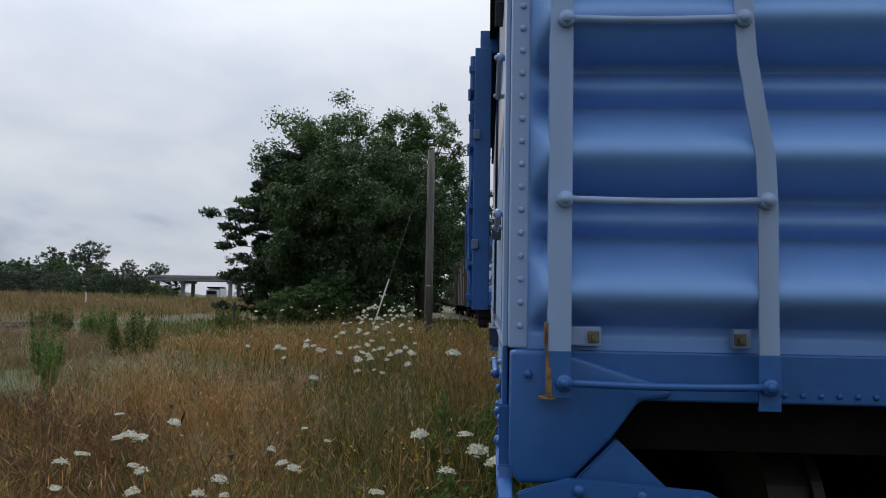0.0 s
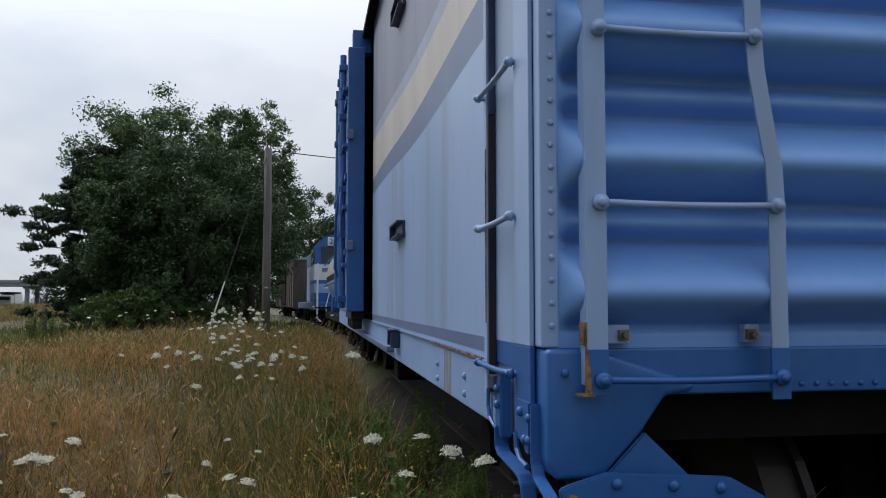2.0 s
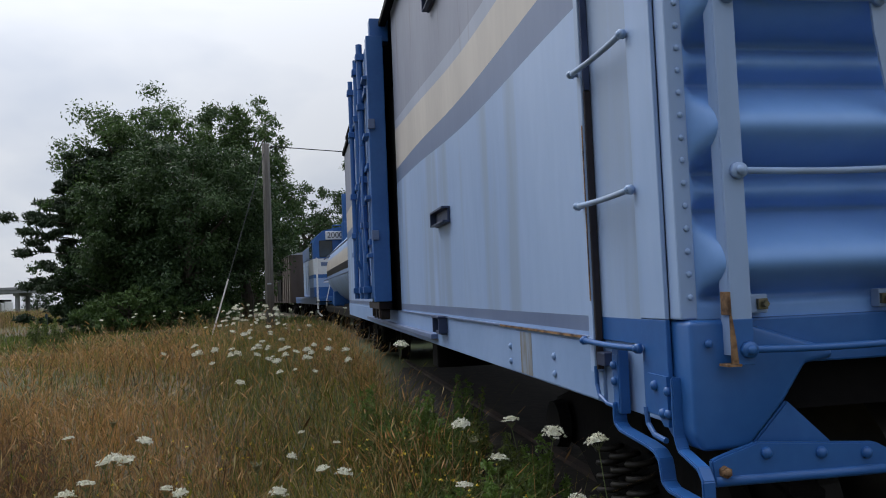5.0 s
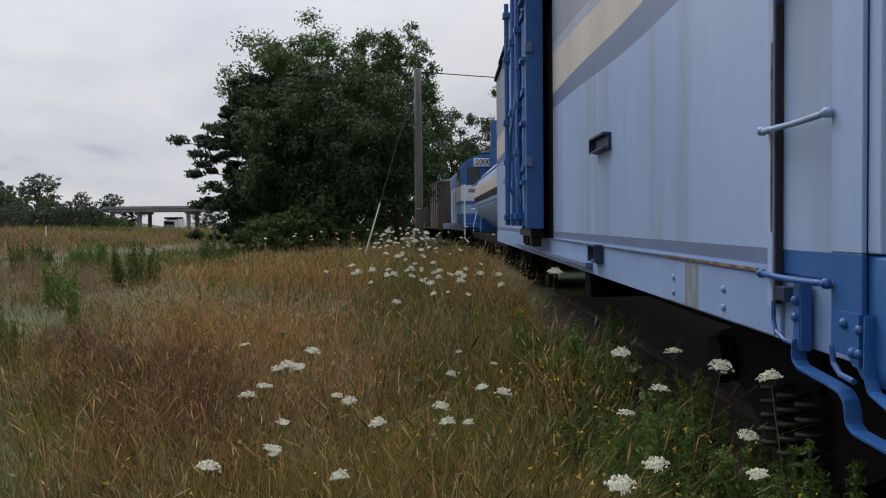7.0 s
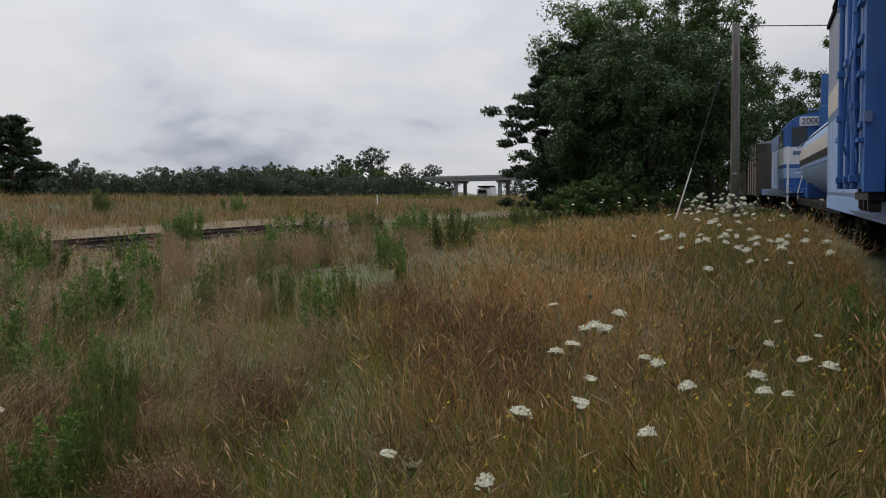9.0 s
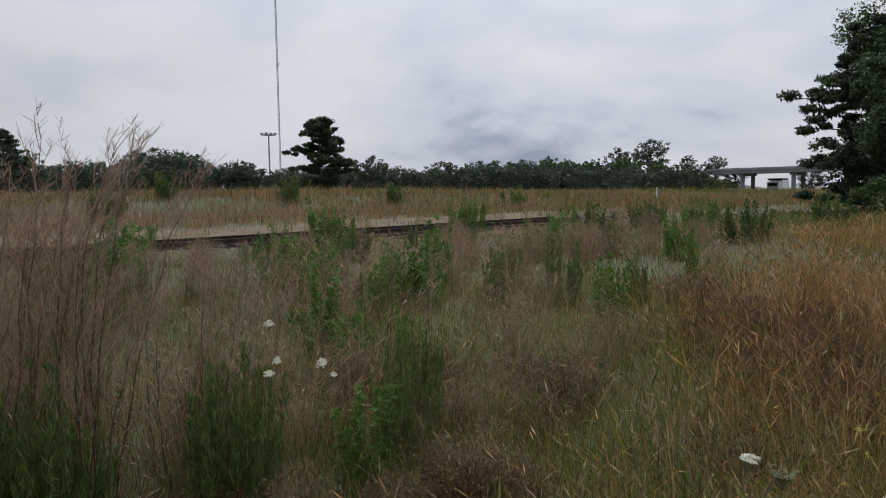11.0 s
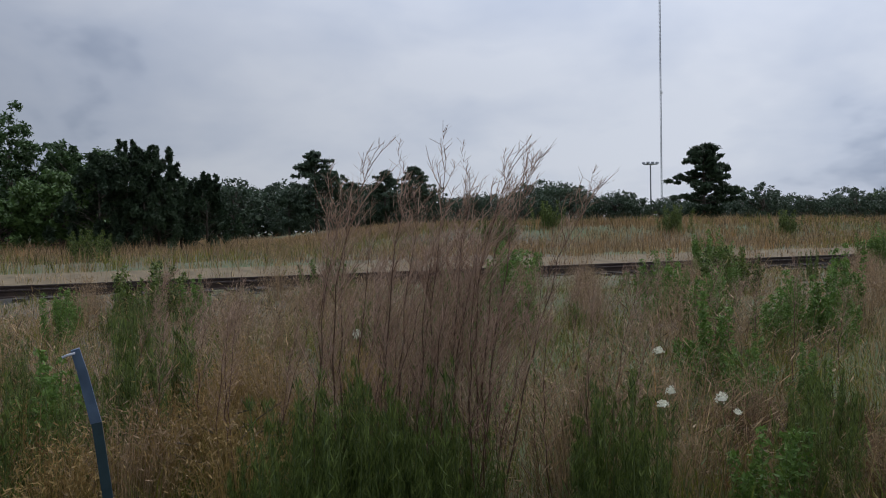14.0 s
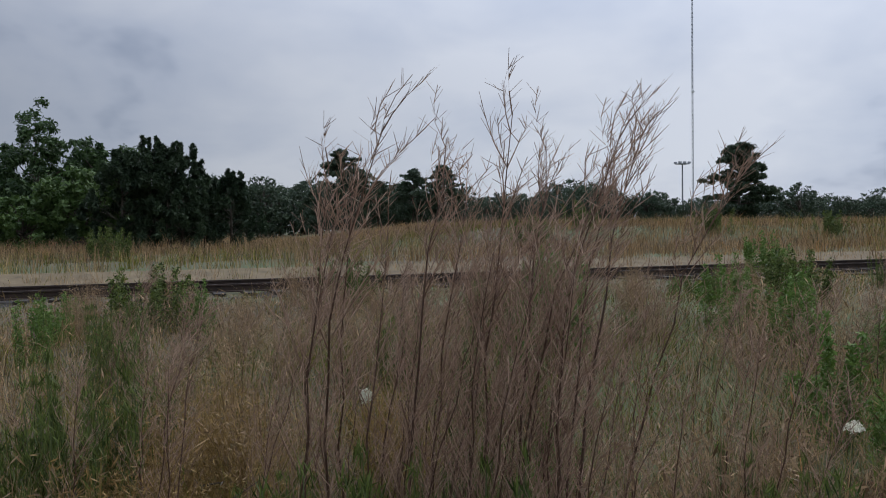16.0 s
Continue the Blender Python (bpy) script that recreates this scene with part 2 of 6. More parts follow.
M_UMBEL = material("cream_white_florets", (0.60, 0.59, 0.46), (0.86, 0.85, 0.72), 30, 0.7, bump=0.0, island=0.4, leaf=0.2)
M_YELLOW = material("yellow_petals", (0.55, 0.38, 0.02), (0.75, 0.55, 0.05), 20, 0.6, bump=0.0, island=0.4)
M_SEED = material("olive_seed_head", (0.13, 0.13, 0.06), (0.24, 0.23, 0.12), 30, 0.8)


def ground_material():
    m = material("dry_meadow_soil", (0.045, 0.036, 0.02), (0.125, 0.096, 0.055), 0.35, 0.95, bump=0.5, fine=9)
    n, l = m.node_tree.nodes, m.node_tree.links
    b = n["Principled BSDF"]
    base = b.inputs["Base Color"].links[0].from_socket
    co = n.new("ShaderNodeTexCoord")
    nz = n.new("ShaderNodeTexNoise")
    nz.inputs["Scale"].default_value, nz.inputs["Detail"].default_value = 0.11, 7.0
    l.new(co.outputs["Object"], nz.inputs["Vector"])
    rp = n.new("ShaderNodeMapRange")
    rp.inputs["From Min"].default_value, rp.inputs["From Max"].default_value = 0.44, 0.58
    l.new(nz.outputs[0], rp.inputs["Value"])
    mx = n.new("ShaderNodeMix")
    mx.data_type = "RGBA"
    mx.inputs[7].default_value = (0.06, 0.082, 0.026, 1)
    l.new(rp.outputs[0], mx.inputs[0]), l.new(base, mx.inputs[6]), l.new(mx.outputs[2], b.inputs["Base Color"])
    return m


M_GROUND = ground_material()


# ---- building helpers ----
def box(bm, x0, x1, y0, y1, z0, z1, bevel=0.0):
    r = bmesh.ops.create_cube(bm, size=1.0, matrix=Matrix.Translation(((x0 + x1) / 2, (y0 + y1) / 2, (z0 + z1) / 2)) @ Matrix.Diagonal((abs(x1 - x0), abs(y1 - y0), abs(z1 - z0), 1)))
    if bevel:
        edges = {e for v in r["verts"] for e in v.link_edges}
        bmesh.ops.bevel(bm, geom=list(edges), offset=bevel, segments=2, affect="EDGES", profile=0.5)
    return bm


def cyl(bm, p0, p1, r0, r1=None, seg=12):
    p0, p1 = Vector(p0), Vector(p1)
    turn = (p1 - p0).to_track_quat("Z", "Y").to_matrix().to_4x4()
    bmesh.ops.create_cone(bm, cap_ends=True, segments=seg, radius1=r0, radius2=r0 if r1 is None else r1, depth=(p1 - p0).length,
                          matrix=Matrix.Translation((p0 + p1) / 2) @ turn)
    return bm


def dome(bm, at, axis, r, flat=0.6, seg=10):
    """A round bolt or rivet head on a surface."""
    turn = Vector(axis).to_track_quat("Z", "Y").to_matrix().to_4x4()
    bmesh.ops.create_uvsphere(bm, u_segments=seg, v_segments=6, radius=r, matrix=Matrix.Translation(at) @ turn @ Matrix.Diagonal((1, 1, flat, 1)))
    return bm


def tube(bm, points, r, seg=8, r_end=None):
    """A bent bar through points, of one or a tapering radius."""
    pts = [Vector(p) for p in points]
    rings, side = [], None
    for i, p in enumerate(pts):
        way = (pts[min(i + 1, len(pts) - 1)] - pts[max(i - 1, 0)]).normalized()
        side = (side if side else way.orthogonal()) - way * ((side if side else way.orthogonal()).dot(way))
        side = side.normalized() if side.length > 1e-6 else way.orthogonal().normalized()
        up, rad = way.cross(side), r + ((r_end if r_end is not None else r) - r) * i / max(1, len(pts) - 1)
        rings.append([bm.verts.new(p + rad * (math.cos(a) * side + math.sin(a) * up)) for a in (2 * math.pi * k / seg for k in range(seg))])
    for a, b in zip(rings, rings[1:]):
        for k in range(seg):
            bm.faces.new((a[k], a[(k + 1) % seg], b[(k + 1) % seg], b[k]))
    bm.faces.new(rings[0][::-1]), bm.faces.new(rings[-1])
    return bm


def prism(bm, outline, axis, a0, a1):
    """A flat outline drawn out along an axis: points are the other two coordinates in order."""
    n = "xyz".index(axis)
    put = lambda p, a: tuple(list(p[:n]) + [a] + list(p[n:]))  # noqa: E731
    lo, hi = [bm.verts.new(put(p, a0)) for p in outline], [bm.verts.new(put(p, a1)) for p in outline]
    bm.faces.new(lo), bm.faces.new(hi[::-1])
    for k in range(len(outline)):
        j = (k + 1) % len(outline)
        bm.faces.new((lo[k], hi[k], hi[j], lo[j]))
    bmesh.ops.recalc_face_normals(bm, faces=bm.faces[:])
    return bm


def made(bm, name, smooth=False):
    me = bpy.data.meshes.new(name)
    bm.to_mesh(me), bm.free()
    if smooth:
        me.shade_smooth()
    return me


def thing(name, at, label, category, group="", kind=""):
    ob = new(name)
    ob.empty_display_size = 0.2
    ob.matrix_basis = Matrix.Translation(at)
    return tagged(ob, label, category, group, kind)


def part(name, bm, mat, parent, label="", smooth=False):
    """One mesh under a thing or a part; its points are given in the world."""
    me = bm if isinstance(bm, bpy.types.Mesh) else made(bm, name, smooth)
    if mat and not me.materials:
        me.materials.append(mat)
    ob = new(name, me)
    under = parent.matrix_basis.copy() if parent.parent is None else Matrix.Identity(4)
    ob.parent = parent
    if parent.parent is None:
        ob.matrix_parent_inverse = under.inverted()
    return tagged(ob, label) if label else ob


def structure(name, bm, mat, label, smooth=False):
    me = bm if isinstance(bm, bpy.types.Mesh) else made(bm, name, smooth)
    me.materials.append(mat)
    return tagged(new(name, me), label, name, kind="structure")


def tri_mesh(name, verts, tris, mat):
    me = bpy.data.meshes.new(name)
    me.vertices.add(len(verts))
    me.vertices.foreach_set("co", np.asarray(verts, np.float32).ravel())
    me.loops.add(len(tris) * 3)
    me.loops.foreach_set("vertex_index", np.asarray(tris, np.int32).ravel())
    me.polygons.add(len(tris))
    me.polygons.foreach_set("loop_start", np.arange(0, len(tris) * 3, 3, dtype=np.int32))
    me.update(calc_edges=True)
    me.materials.append(mat)
    return me


def smooth01(v):
    v = np.clip(v, 0, 1)
    return v * v * (3 - 2 * v)


# ---- ground ----
TRACK_X = -19.2


def curve_x(y):
    """How far the near track has swung to the left by y."""
    return -max(0.0, y - 15.0) ** 2 / 648.0


def height(x, y):
    x, y = np.asarray(x, float), np.asarray(y, float)
    z = 0.22 * smooth01((y - 4) / 10) * smooth01((x + 14) / 8)
    z = z + 1.15 * (1 - 0.5 * smooth01((y - 42) / 30)) * smooth01((-31 - x) / 12) * smooth01((y - 5 + (x + 40) * 0.12) / 14) * (0.55 + 0.45 * smooth01((x + 140) / 60)) * smooth01((120 - y) / 40)
    z = z + 4.4 * smooth01((26 - np.abs(y - 176 - 0.25 * (x + 70))) / 18) * smooth01((-66 - x) / 14) * smooth01((x + 330) / 200)
    z = z + 0.3 * smooth01((TRACK_X - 1.2 - x) / 3.5)
    bumps = 0.06 * np.sin(x * 0.9 + 1.3 * np.sin(y * 0.5)) * np.sin(y * 0.7 + x * 0.2) + 0.25 * np.sin(x * 0.06 + 1) * np.sin(y * 0.045) * smooth01((np.hypot(x, y) - 25) / 50)
    return z + bumps * smooth01((-0.3 - x) / 2)


def steps(lo, hi, near, fine, coarse):
    """Coordinates that lie close together within near and spread out past it."""
    out, v = [0.0], 0.0
    while v < hi:
        v += fine if v < near else fine + (v - near) * coarse
        out.append(v)
    v = 0.0
    while v > lo:
        v -= fine if -v < near else fine + (-v - near) * coarse
        out.insert(0, v)
    return np.array(out)


gx, gy = steps(-2600, 2600, 45, 0.7, 0.12), steps(-2600, 2600, 45, 0.7, 0.12)
GX, GY = np.meshgrid(gx, gy)
verts = np.stack([GX, GY, height(GX, GY)], -1).reshape(-1, 3)
nx, ny = len(gx), len(gy)
idx = np.arange(nx * ny).reshape(ny, nx)
quads = np.stack([idx[:-1, :-1], idx[:-1, 1:], idx[1:, 1:], idx[1:, :-1]], -1).reshape(-1, 4)
ground_mesh = tri_mesh("ground", verts, np.concatenate([quads[:, :3], quads[:, [0, 2, 3]]]), M_GROUND)
ground_mesh.shade_smooth()
tagged(new("ground", ground_mesh), "dry uneven meadow soil under the grass", "ground", kind="structure")

# ---- the near track ----
bm = bmesh.new()
prev = None
for k in range(0, 60):
    y = -14 + k * 1.5
    c = curve_x(y) + 1.47
    ring = [bm.verts.new((c + dx, y, z)) for dx, z in ((-1.75, -0.04), (-1.3, 0.11), (-0.9, 0.165), (1.35, 0.15), (1.75, -0.04))]
    if prev:
        for j in range(4):
            bm.faces.new((prev[j], prev[j + 1], ring[j + 1], ring[j]))
    prev = ring
structure("trackbed", bm, M_BALLAST, "ballast bed under the parked train, coloured dark for the shade there")


def rail_bar(bm, pts):
    """A rail of flat-bottomed section, swept along points of the plan."""
    half = ((0.07, 0.0), (0.07, 0.02), (0.012, 0.035), (0.012, 0.115), (0.036, 0.125), (0.036, 0.155))
    outline = [(-w, z) for w, z in half] + [(w, z) for w, z in half[::-1]]
    old = None
    for x, y in pts:
        ring = [bm.verts.new((x + w, y, z)) for w, z in outline]
        if old:
            for k in range(len(ring)):
                bm.faces.new((old[k], old[(k + 1) % len(ring)], ring[(k + 1) % len(ring)], ring[k]))
        else:
            bm.faces.new(ring)
        old = ring
    bm.faces.new(old[::-1])
    bmesh.ops.recalc_face_normals(bm, faces=bm.faces[:])
    return bm


near_track = thing("railway_track", (1.47, 0, 0.03), "rusty rails on old ties under the train", "railway track")
for off in (-0.7175, 0.7175):
    bm = bmesh.new()
    rail_bar(bm, [(1.47 + off + curve_x(y), y) for y in range(-14, 75, 4)])
    bmesh.ops.translate(bm, verts=bm.verts[:], vec=(0, 0, 0.04))
    part("rail", bm, M_RAIL, near_track)
tie = made(box(bmesh.new(), -1.25, 1.25, -0.11, 0.11, -0.1, 0.045, 0.01), "tie")
tie.materials.append(M_TIE)
for k in range(60):
    y = -13.5 + 0.6 * k
    ob = part("tie", tie, None, near_track)
    ob.matrix_basis = Matrix.Translation((1.47 + curve_x(y), y, 0.02))

far_track = thing("railway_track", (TRACK_X, 0, 0.1), "rusty rails of a second line across the meadow", "railway track")
for off in (-0.7175, 0.7175):
    bm = rail_bar(bmesh.new(), [(TRACK_X + off, y) for y in range(-70, 34, 8)])
    bmesh.ops.translate(bm, verts=bm.verts[:], vec=(0, 0, 0.06))
    part("rail", bm, M_RAIL, far_track)
for k in range(104):
    ob = part("tie", tie, None, far_track)
    ob.matrix_basis = Matrix.Translation((TRACK_X, -25 + 0.55 * k, 0.03))
bm = bmesh.new()
prev = None
for k in range(0, 41):
    y = -90 + 3.0 * k
    wob = 0.25 * math.sin(k * 1.7)
    ring = [bm.verts.new((TRACK_X + dx, y, z)) for dx, z in ((-5.0 + wob, 0.26), (-3.4, 0.33), (-1.9, 0.1), (-1.6, -0.02))]
    if prev:
        for j in range(3):
            bm.faces.new((prev[j], prev[j + 1], ring[j + 1], ring[j]))
    prev = ring
structure("track_verge", bm, M_SAND, "pale sandy verge along the second track")

bm = bmesh.new()
box(bm, TRACK_X - 1.7, TRACK_X + 1.7, -90, 33, -0.2, 0.01)
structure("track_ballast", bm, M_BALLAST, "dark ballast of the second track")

# ---- boxcar beside the camera ----
XL, XR, YE, YF, ZT = -0.03, 2.97, 0.0, 14.62, 4.36
boxcar = thing("boxcar", (1.47, 7.3, 0.17), "blue railway boxcar with ribbed end and cream swoosh stripe", "boxcar")


def rib(v, under):
    """The section of a pressed rib: a rounded underside up to the crest, then a long slope back."""
    if not 0 < v < 1:
        return 0.0
    if v < under:
        return math.sin(math.pi / 2 * v / under) ** 0.9
    return math.cos(math.pi / 2 * (v - under) / (1 - under)) ** 1.2


def end_mesh(y, outward, z0, z1):
    """The ribbed steel end: wide and narrow horizontal ribs in turn that fade out before the corner posts."""
    bm = bmesh.new()
    xs = np.unique(np.concatenate([np.linspace(XL + 0.03, XL + 0.16, 12), np.linspace(XL + 0.16, XR - 0.16, 24), np.linspace(XR - 0.16, XR - 0.03, 12)]))
    zs = np.linspace(z0, z1, 260)
    rows = []
    for z in zs:
        u = ((z - 1.297) / 0.355) % 1.0
        wide = rib(u / 0.7, 0.40) * 0.185
        thin = rib((u - 0.70) / 0.30, 0.42) * 0.075
        fade = float(smooth01((z - 1.29) / 0.02) * smooth01((z1 - 0.1 - z) / 0.06))
        row = []
        for x in xs:
            edge = float(smooth01((min(x - XL, XR - x) - 0.045) / 0.06))
            row.append(bm.verts.new((x, y + outward * (0.004 + (wide + thin - 0.095) * edge * fade), z)))
        rows.append(row)
    for a, b in zip(rows, rows[1:]):
        for j in range(len(xs) - 1):
            q = (a[j], a[j + 1], b[j + 1], b[j])
            bm.faces.new(q if outward < 0 else q[::-1])
    return made(bm, "end_wall", True)


end_wall = part("end_wall", end_mesh(YE, -1, 1.245, ZT - 0.12), M_END, boxcar, "sky-blue ribbed steel end wall")
part("end_wall", end_mesh(YF, 1, 1.245, ZT - 0.12), M_END, boxcar)
part("end_lining", box(bmesh.new(), XL + 0.03, XR - 0.03, YE + 0.14, YE + 0.17, 1.15, ZT - 0.12), M_BLACK, boxcar)
part("end_lining", box(bmesh.new(), XL + 0.03, XR - 0.03, YF - 0.17, YF - 0.14, 1.15, ZT - 0.12), M_BLACK, boxcar)
# end sill, darker blue
part("end_sill", box(bmesh.new(), XL + 0.045, XR - 0.045, YE - 0.025, YE + 0.08, 1.125, 1.25, 0.006), M_BLUE, boxcar, "royal blue end sill")
part("end_sill", box(bmesh.new(), XL + 0.045, XR - 0.045, YF - 0.08, YF + 0.025, 1.125, 1.25, 0.006), M_BLUE, boxcar)


def strips(z_edges, mats, ys, x, t=0.03):
    """A side sheet in painted strips whose edges wander along the car, with thickness and folded ends."""
    bm = bmesh.new()
    grid = [[bm.verts.new((x, y, f(y))) for y in ys] for f in z_edges]
    back = [[bm.verts.new((x + t, y, f(y))) for y in ys] for f in (z_edges[0], z_edges[-1])]
    for s in range(len(z_edges) - 1):
        for j in range(len(ys) - 1):
            f = bm.faces.new((grid[s][j], grid[s + 1][j], grid[s + 1][j + 1], grid[s][j + 1]))
            f.material_index = s
    for j in range(len(ys) - 1):
        bm.faces.new((back[0][j], back[0][j + 1], back[1][j + 1], back[1][j]))
    for e in (0, -1):
        bm.faces.new([g[e] for g in grid] + [back[1][e], back[0][e]])
    me = made(bm, "side_sheet")
    for m in mats:
        me.materials.append(m)
    return me


def swoosh(base, amp):
    """An edge of the painted swoosh: level near the end of the car, then rising towards the door."""
    return lambda y: base + amp * (max(0.0, y - 1.5) / 4.5) ** 1.6 + 0.012 * math.sin(1.7 * y)


flat = lambda z: (lambda y: z)  # noqa: E731
edges = [flat(1.17), flat(1.19), flat(1.245), swoosh(2.345, 0.12), swoosh(2.53, 0.08), swoosh(2.78, 0.23), swoosh(2.88, 0.22), flat(ZT - 0.08)]
tones = [M_SILL, M_BAND, M_LIGHT, M_BAND, M_CREAM, M_PALEGREY, M_GREYBLUE]
ys_near = list(np.linspace(0.66, 6.05, 34))
part("side_sheet", strips(edges, tones, ys_near, 0.0), None, boxcar, "pale blue side sheet with cream and slate swoosh stripes")
part("side_sheet", strips([flat(1.17), flat(1.19), flat(1.245), flat(2.47), flat(2.61), flat(3.02), flat(ZT - 0.08)], [M_SILL, M_BAND, M_LIGHT, M_BAND, M_CREAM, M_GREYBLUE], list(np.linspace(9.3, YF - 0.02, 20)), 0.0), None, boxcar, "pale blue side sheet beyond the door")
part("side_sheet", strips([flat(1.17), flat(1.245), flat(2.45), flat(2.6), flat(2.9), flat(ZT - 0.08)], [M_BAND, M_LIGHT, M_BAND, M_CREAM, M_GREYBLUE], [0.05, YF - 0.05], XR - 0.03, 0.03), None, boxcar, "pale blue far side sheet")
# recessed corner panel between the ladder uprights
part("corner_sheet", strips([flat(1.17), flat(1.245), flat(2.5), flat(3.0), flat(ZT - 0.08)], [M_BLUE, M_LIGHT, M_BAND, M_LIGHT], [0.05, 0.3, 0.52, 0.655], -0.004, 0.02), None, boxcar, "pale blue recessed sheet behind the side ladder")
part("side_sill", box(bmesh.new(), -0.006, 0.05, 0.62, YF - 0.05, 0.955, 1.168, 0.004), M_SILL, boxcar, "chalky pale blue side sill with rust streaks")
part("side_sill", box(bmesh.new(), XR - 0.05, XR + 0.006, 0.1, YF - 0.05, 0.955, 1.168, 0.004), M_SILL, boxcar)
part("sill_plate", box(bmesh.new(), -0.012, -0.0062, 0.66, 1.93, 0.962, 1.155, 0.002), M_SILL, boxcar, "bolted reinforcing plate streaked with rust")
for y0, y1 in ((1.44, 1.62),):
    part("rust_run", box(bmesh.new(), -0.0130, -0.0122, y0, y1, 0.965, 1.154), M_RUN, boxcar, "tan rust run down the sill plate")
part("corner_sill", box(bmesh.new(), 0.004, 0.06, 0.07, 0.618, 0.955, 1.168, 0.004), M_SILL, boxcar)
bm = bmesh.new()
prism(bm, [(-0.03 + 0.02, ZT - 0.09), (1.47, ZT + 0.12), (XR + 0.01, ZT - 0.09), (XR + 0.01, ZT - 0.13), (-0.03 + 0.02, ZT - 0.13)], "y", YE - 0.02, YF + 0.02)
part("roof", bm, M_BLACK, boxcar, "dark weathered steel roof")
part("roof_edge", box(bmesh.new(), -0.045, 0.0, YE + 0.0, YF, ZT - 0.13, ZT - 0.05, 0.008), M_BLACK, boxcar)
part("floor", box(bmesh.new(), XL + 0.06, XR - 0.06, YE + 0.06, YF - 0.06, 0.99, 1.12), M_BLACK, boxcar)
# added black sheets that stand in for the shade inside the doorway
part("doorway_shade_lining", box(bmesh.new(), 0.03, 0.34, 6.0, 6.04, 1.2, ZT - 0.15), M_BLACK, boxcar)
part("doorway_shade_panel", box(bmesh.new(), 0.35, 0.4, 5.6, 9.8, 1.12, ZT - 0.15), M_BLACK, boxcar, "added black panel standing in for the shade inside the open doorway")

# corner posts with their rivets
rivet = made(dome(bmesh.new(), (0, 0, 0), (0, 0, 1), 0.0085, 0.6, 8), "rivet", True)
rivet.materials.append(M_LIGHT)
bolt_mesh = made(dome(bmesh.new(), (0, 0, 0), (0, 0, 1), 0.016, 0.8, 10), "bolt", True)
bolt_mesh.materials.append(M_BLUE)
bolt_pale = made(dome(bmesh.new(), (0, 0, 0), (0, 0, 1), 0.015, 0.8, 10), "bolt", True)
bolt_pale.materials.append(M_SILL)


def stud(mesh, name, at, axis, parent, size=1.0):
    ob = part(name, mesh, None, parent)
    ob.matrix_basis = Matrix.Translation(at) @ Vector(axis).to_track_quat("Z", "Y").to_matrix().to_4x4() @ Matrix.Diagonal((size, size, size, 1))
    return ob


for x0, x1, sx in ((XL, XL + 0.05, XL + 0.018), (XR - 0.05, XR, XR - 0.018)):
    post = part("corner_post", box(bmesh.new(), x0, x1, YE - 0.012, YE + 0.05, 1.252, ZT - 0.13, 0.005), M_LIGHT, boxcar, "pale blue riveted corner post")
    if x0 == XL:
        for k in range(44):
            stud(rivet, "rivet", (sx + 0.012, YE - 0.014, 1.31 + 0.0605 * k), (0, -1, 0), boxcar)
part("corner_strap", box(bmesh.new(), -0.044, -0.030, YE + 0.05, YE + 0.21, 1.252, ZT - 0.13, 0.003), M_LIGHT, boxcar, "pale blue flat upright beside the corner")
part("corner_strap", box(bmesh.new(), -0.043, -0.029, YE + 0.05, YE + 0.21, 0.985, 1.2515, 0.003), M_BLUE, boxcar, "royal blue foot of the upright")
part("corner_strap_web", box(bmesh.new(), -0.030, -0.006, YE + 0.17, YE + 0.19, 0.985, ZT - 0.13), M_LIGHT, boxcar)
part("ladder_channel", box(bmesh.new(), -0.036, -0.006, 0.615, 0.655, 1.06, ZT - 0.13, 0.003), M_LIGHT, boxcar, "pale blue ladder upright")
# the channel's shadow is painted on: dark blue above, rust and near-black below
part("channel_web", box(bmesh.new(), -0.030, -0.006, 0.604, 0.6145, 2.02, ZT - 0.13, 0.002), M_NAVY, boxcar, "inner face of the upright, its shadow painted dark blue")
part("channel_web", box(bmesh.new(), -0.030, -0.006, 0.604, 0.6145, 1.07, 2.018, 0.002), M_SLOT, boxcar, "rusty inner face of the upright with shadow painted in")
part("channel_foot", box(bmesh.new(), -0.034, 0.02, 0.53, 0.6, 1.085, 1.13, 0.004), M_NAVY, boxcar)
part("rust_streak", box(bmesh.new(), -0.0385, -0.0365, 0.617, 0.625, 1.3, 1.9), M_RUST, boxcar, "rust along the upright")
part("sill_lip", box(bmesh.new(), -0.02, -0.0005, 0.66, 6.2, 1.169, 1.176), M_BAND, boxcar)
part("sill_lip_rust", box(bmesh.new(), -0.0225, -0.0205, 0.72, 1.95, 1.166, 1.175), M_RUST, boxcar, "rusty edge of the sill lip")

# end casting: the pressed blue corner of the underframe
bm = bmesh.new()
prism(bm, [(-0.025, 1.25), (-0.025, 0.955), (-0.005, 0.915), (0.12, 0.915), (0.235, 1.035), (0.30, 1.125), (0.38, 1.135), (0.38, 1.16), (0.10, 1.25)], "y", YE - 0.05, YE + 0.12)
bmesh.ops.bevel(bm, geom=bm.edges[:], offset=0.014, segments=3, affect="EDGES", profile=0.5)
part("corner_casting", bm, M_BLUE, boxcar, "royal blue pressed corner casting", True)
bm = bmesh.new()
prism(bm, [(0.115, 0.9), (0.245, 1.03), (0.42, 0.865), (0.42, 0.84), (0.1, 0.84)], "y", YE - 0.035, YE + 0.02)
bmesh.ops.bevel(bm, geom=bm.edges[:], offset=0.005, segments=2, affect="EDGES")
part("gusset", bm, M_BLUE, boxcar, "royal blue bolted gusset plate")
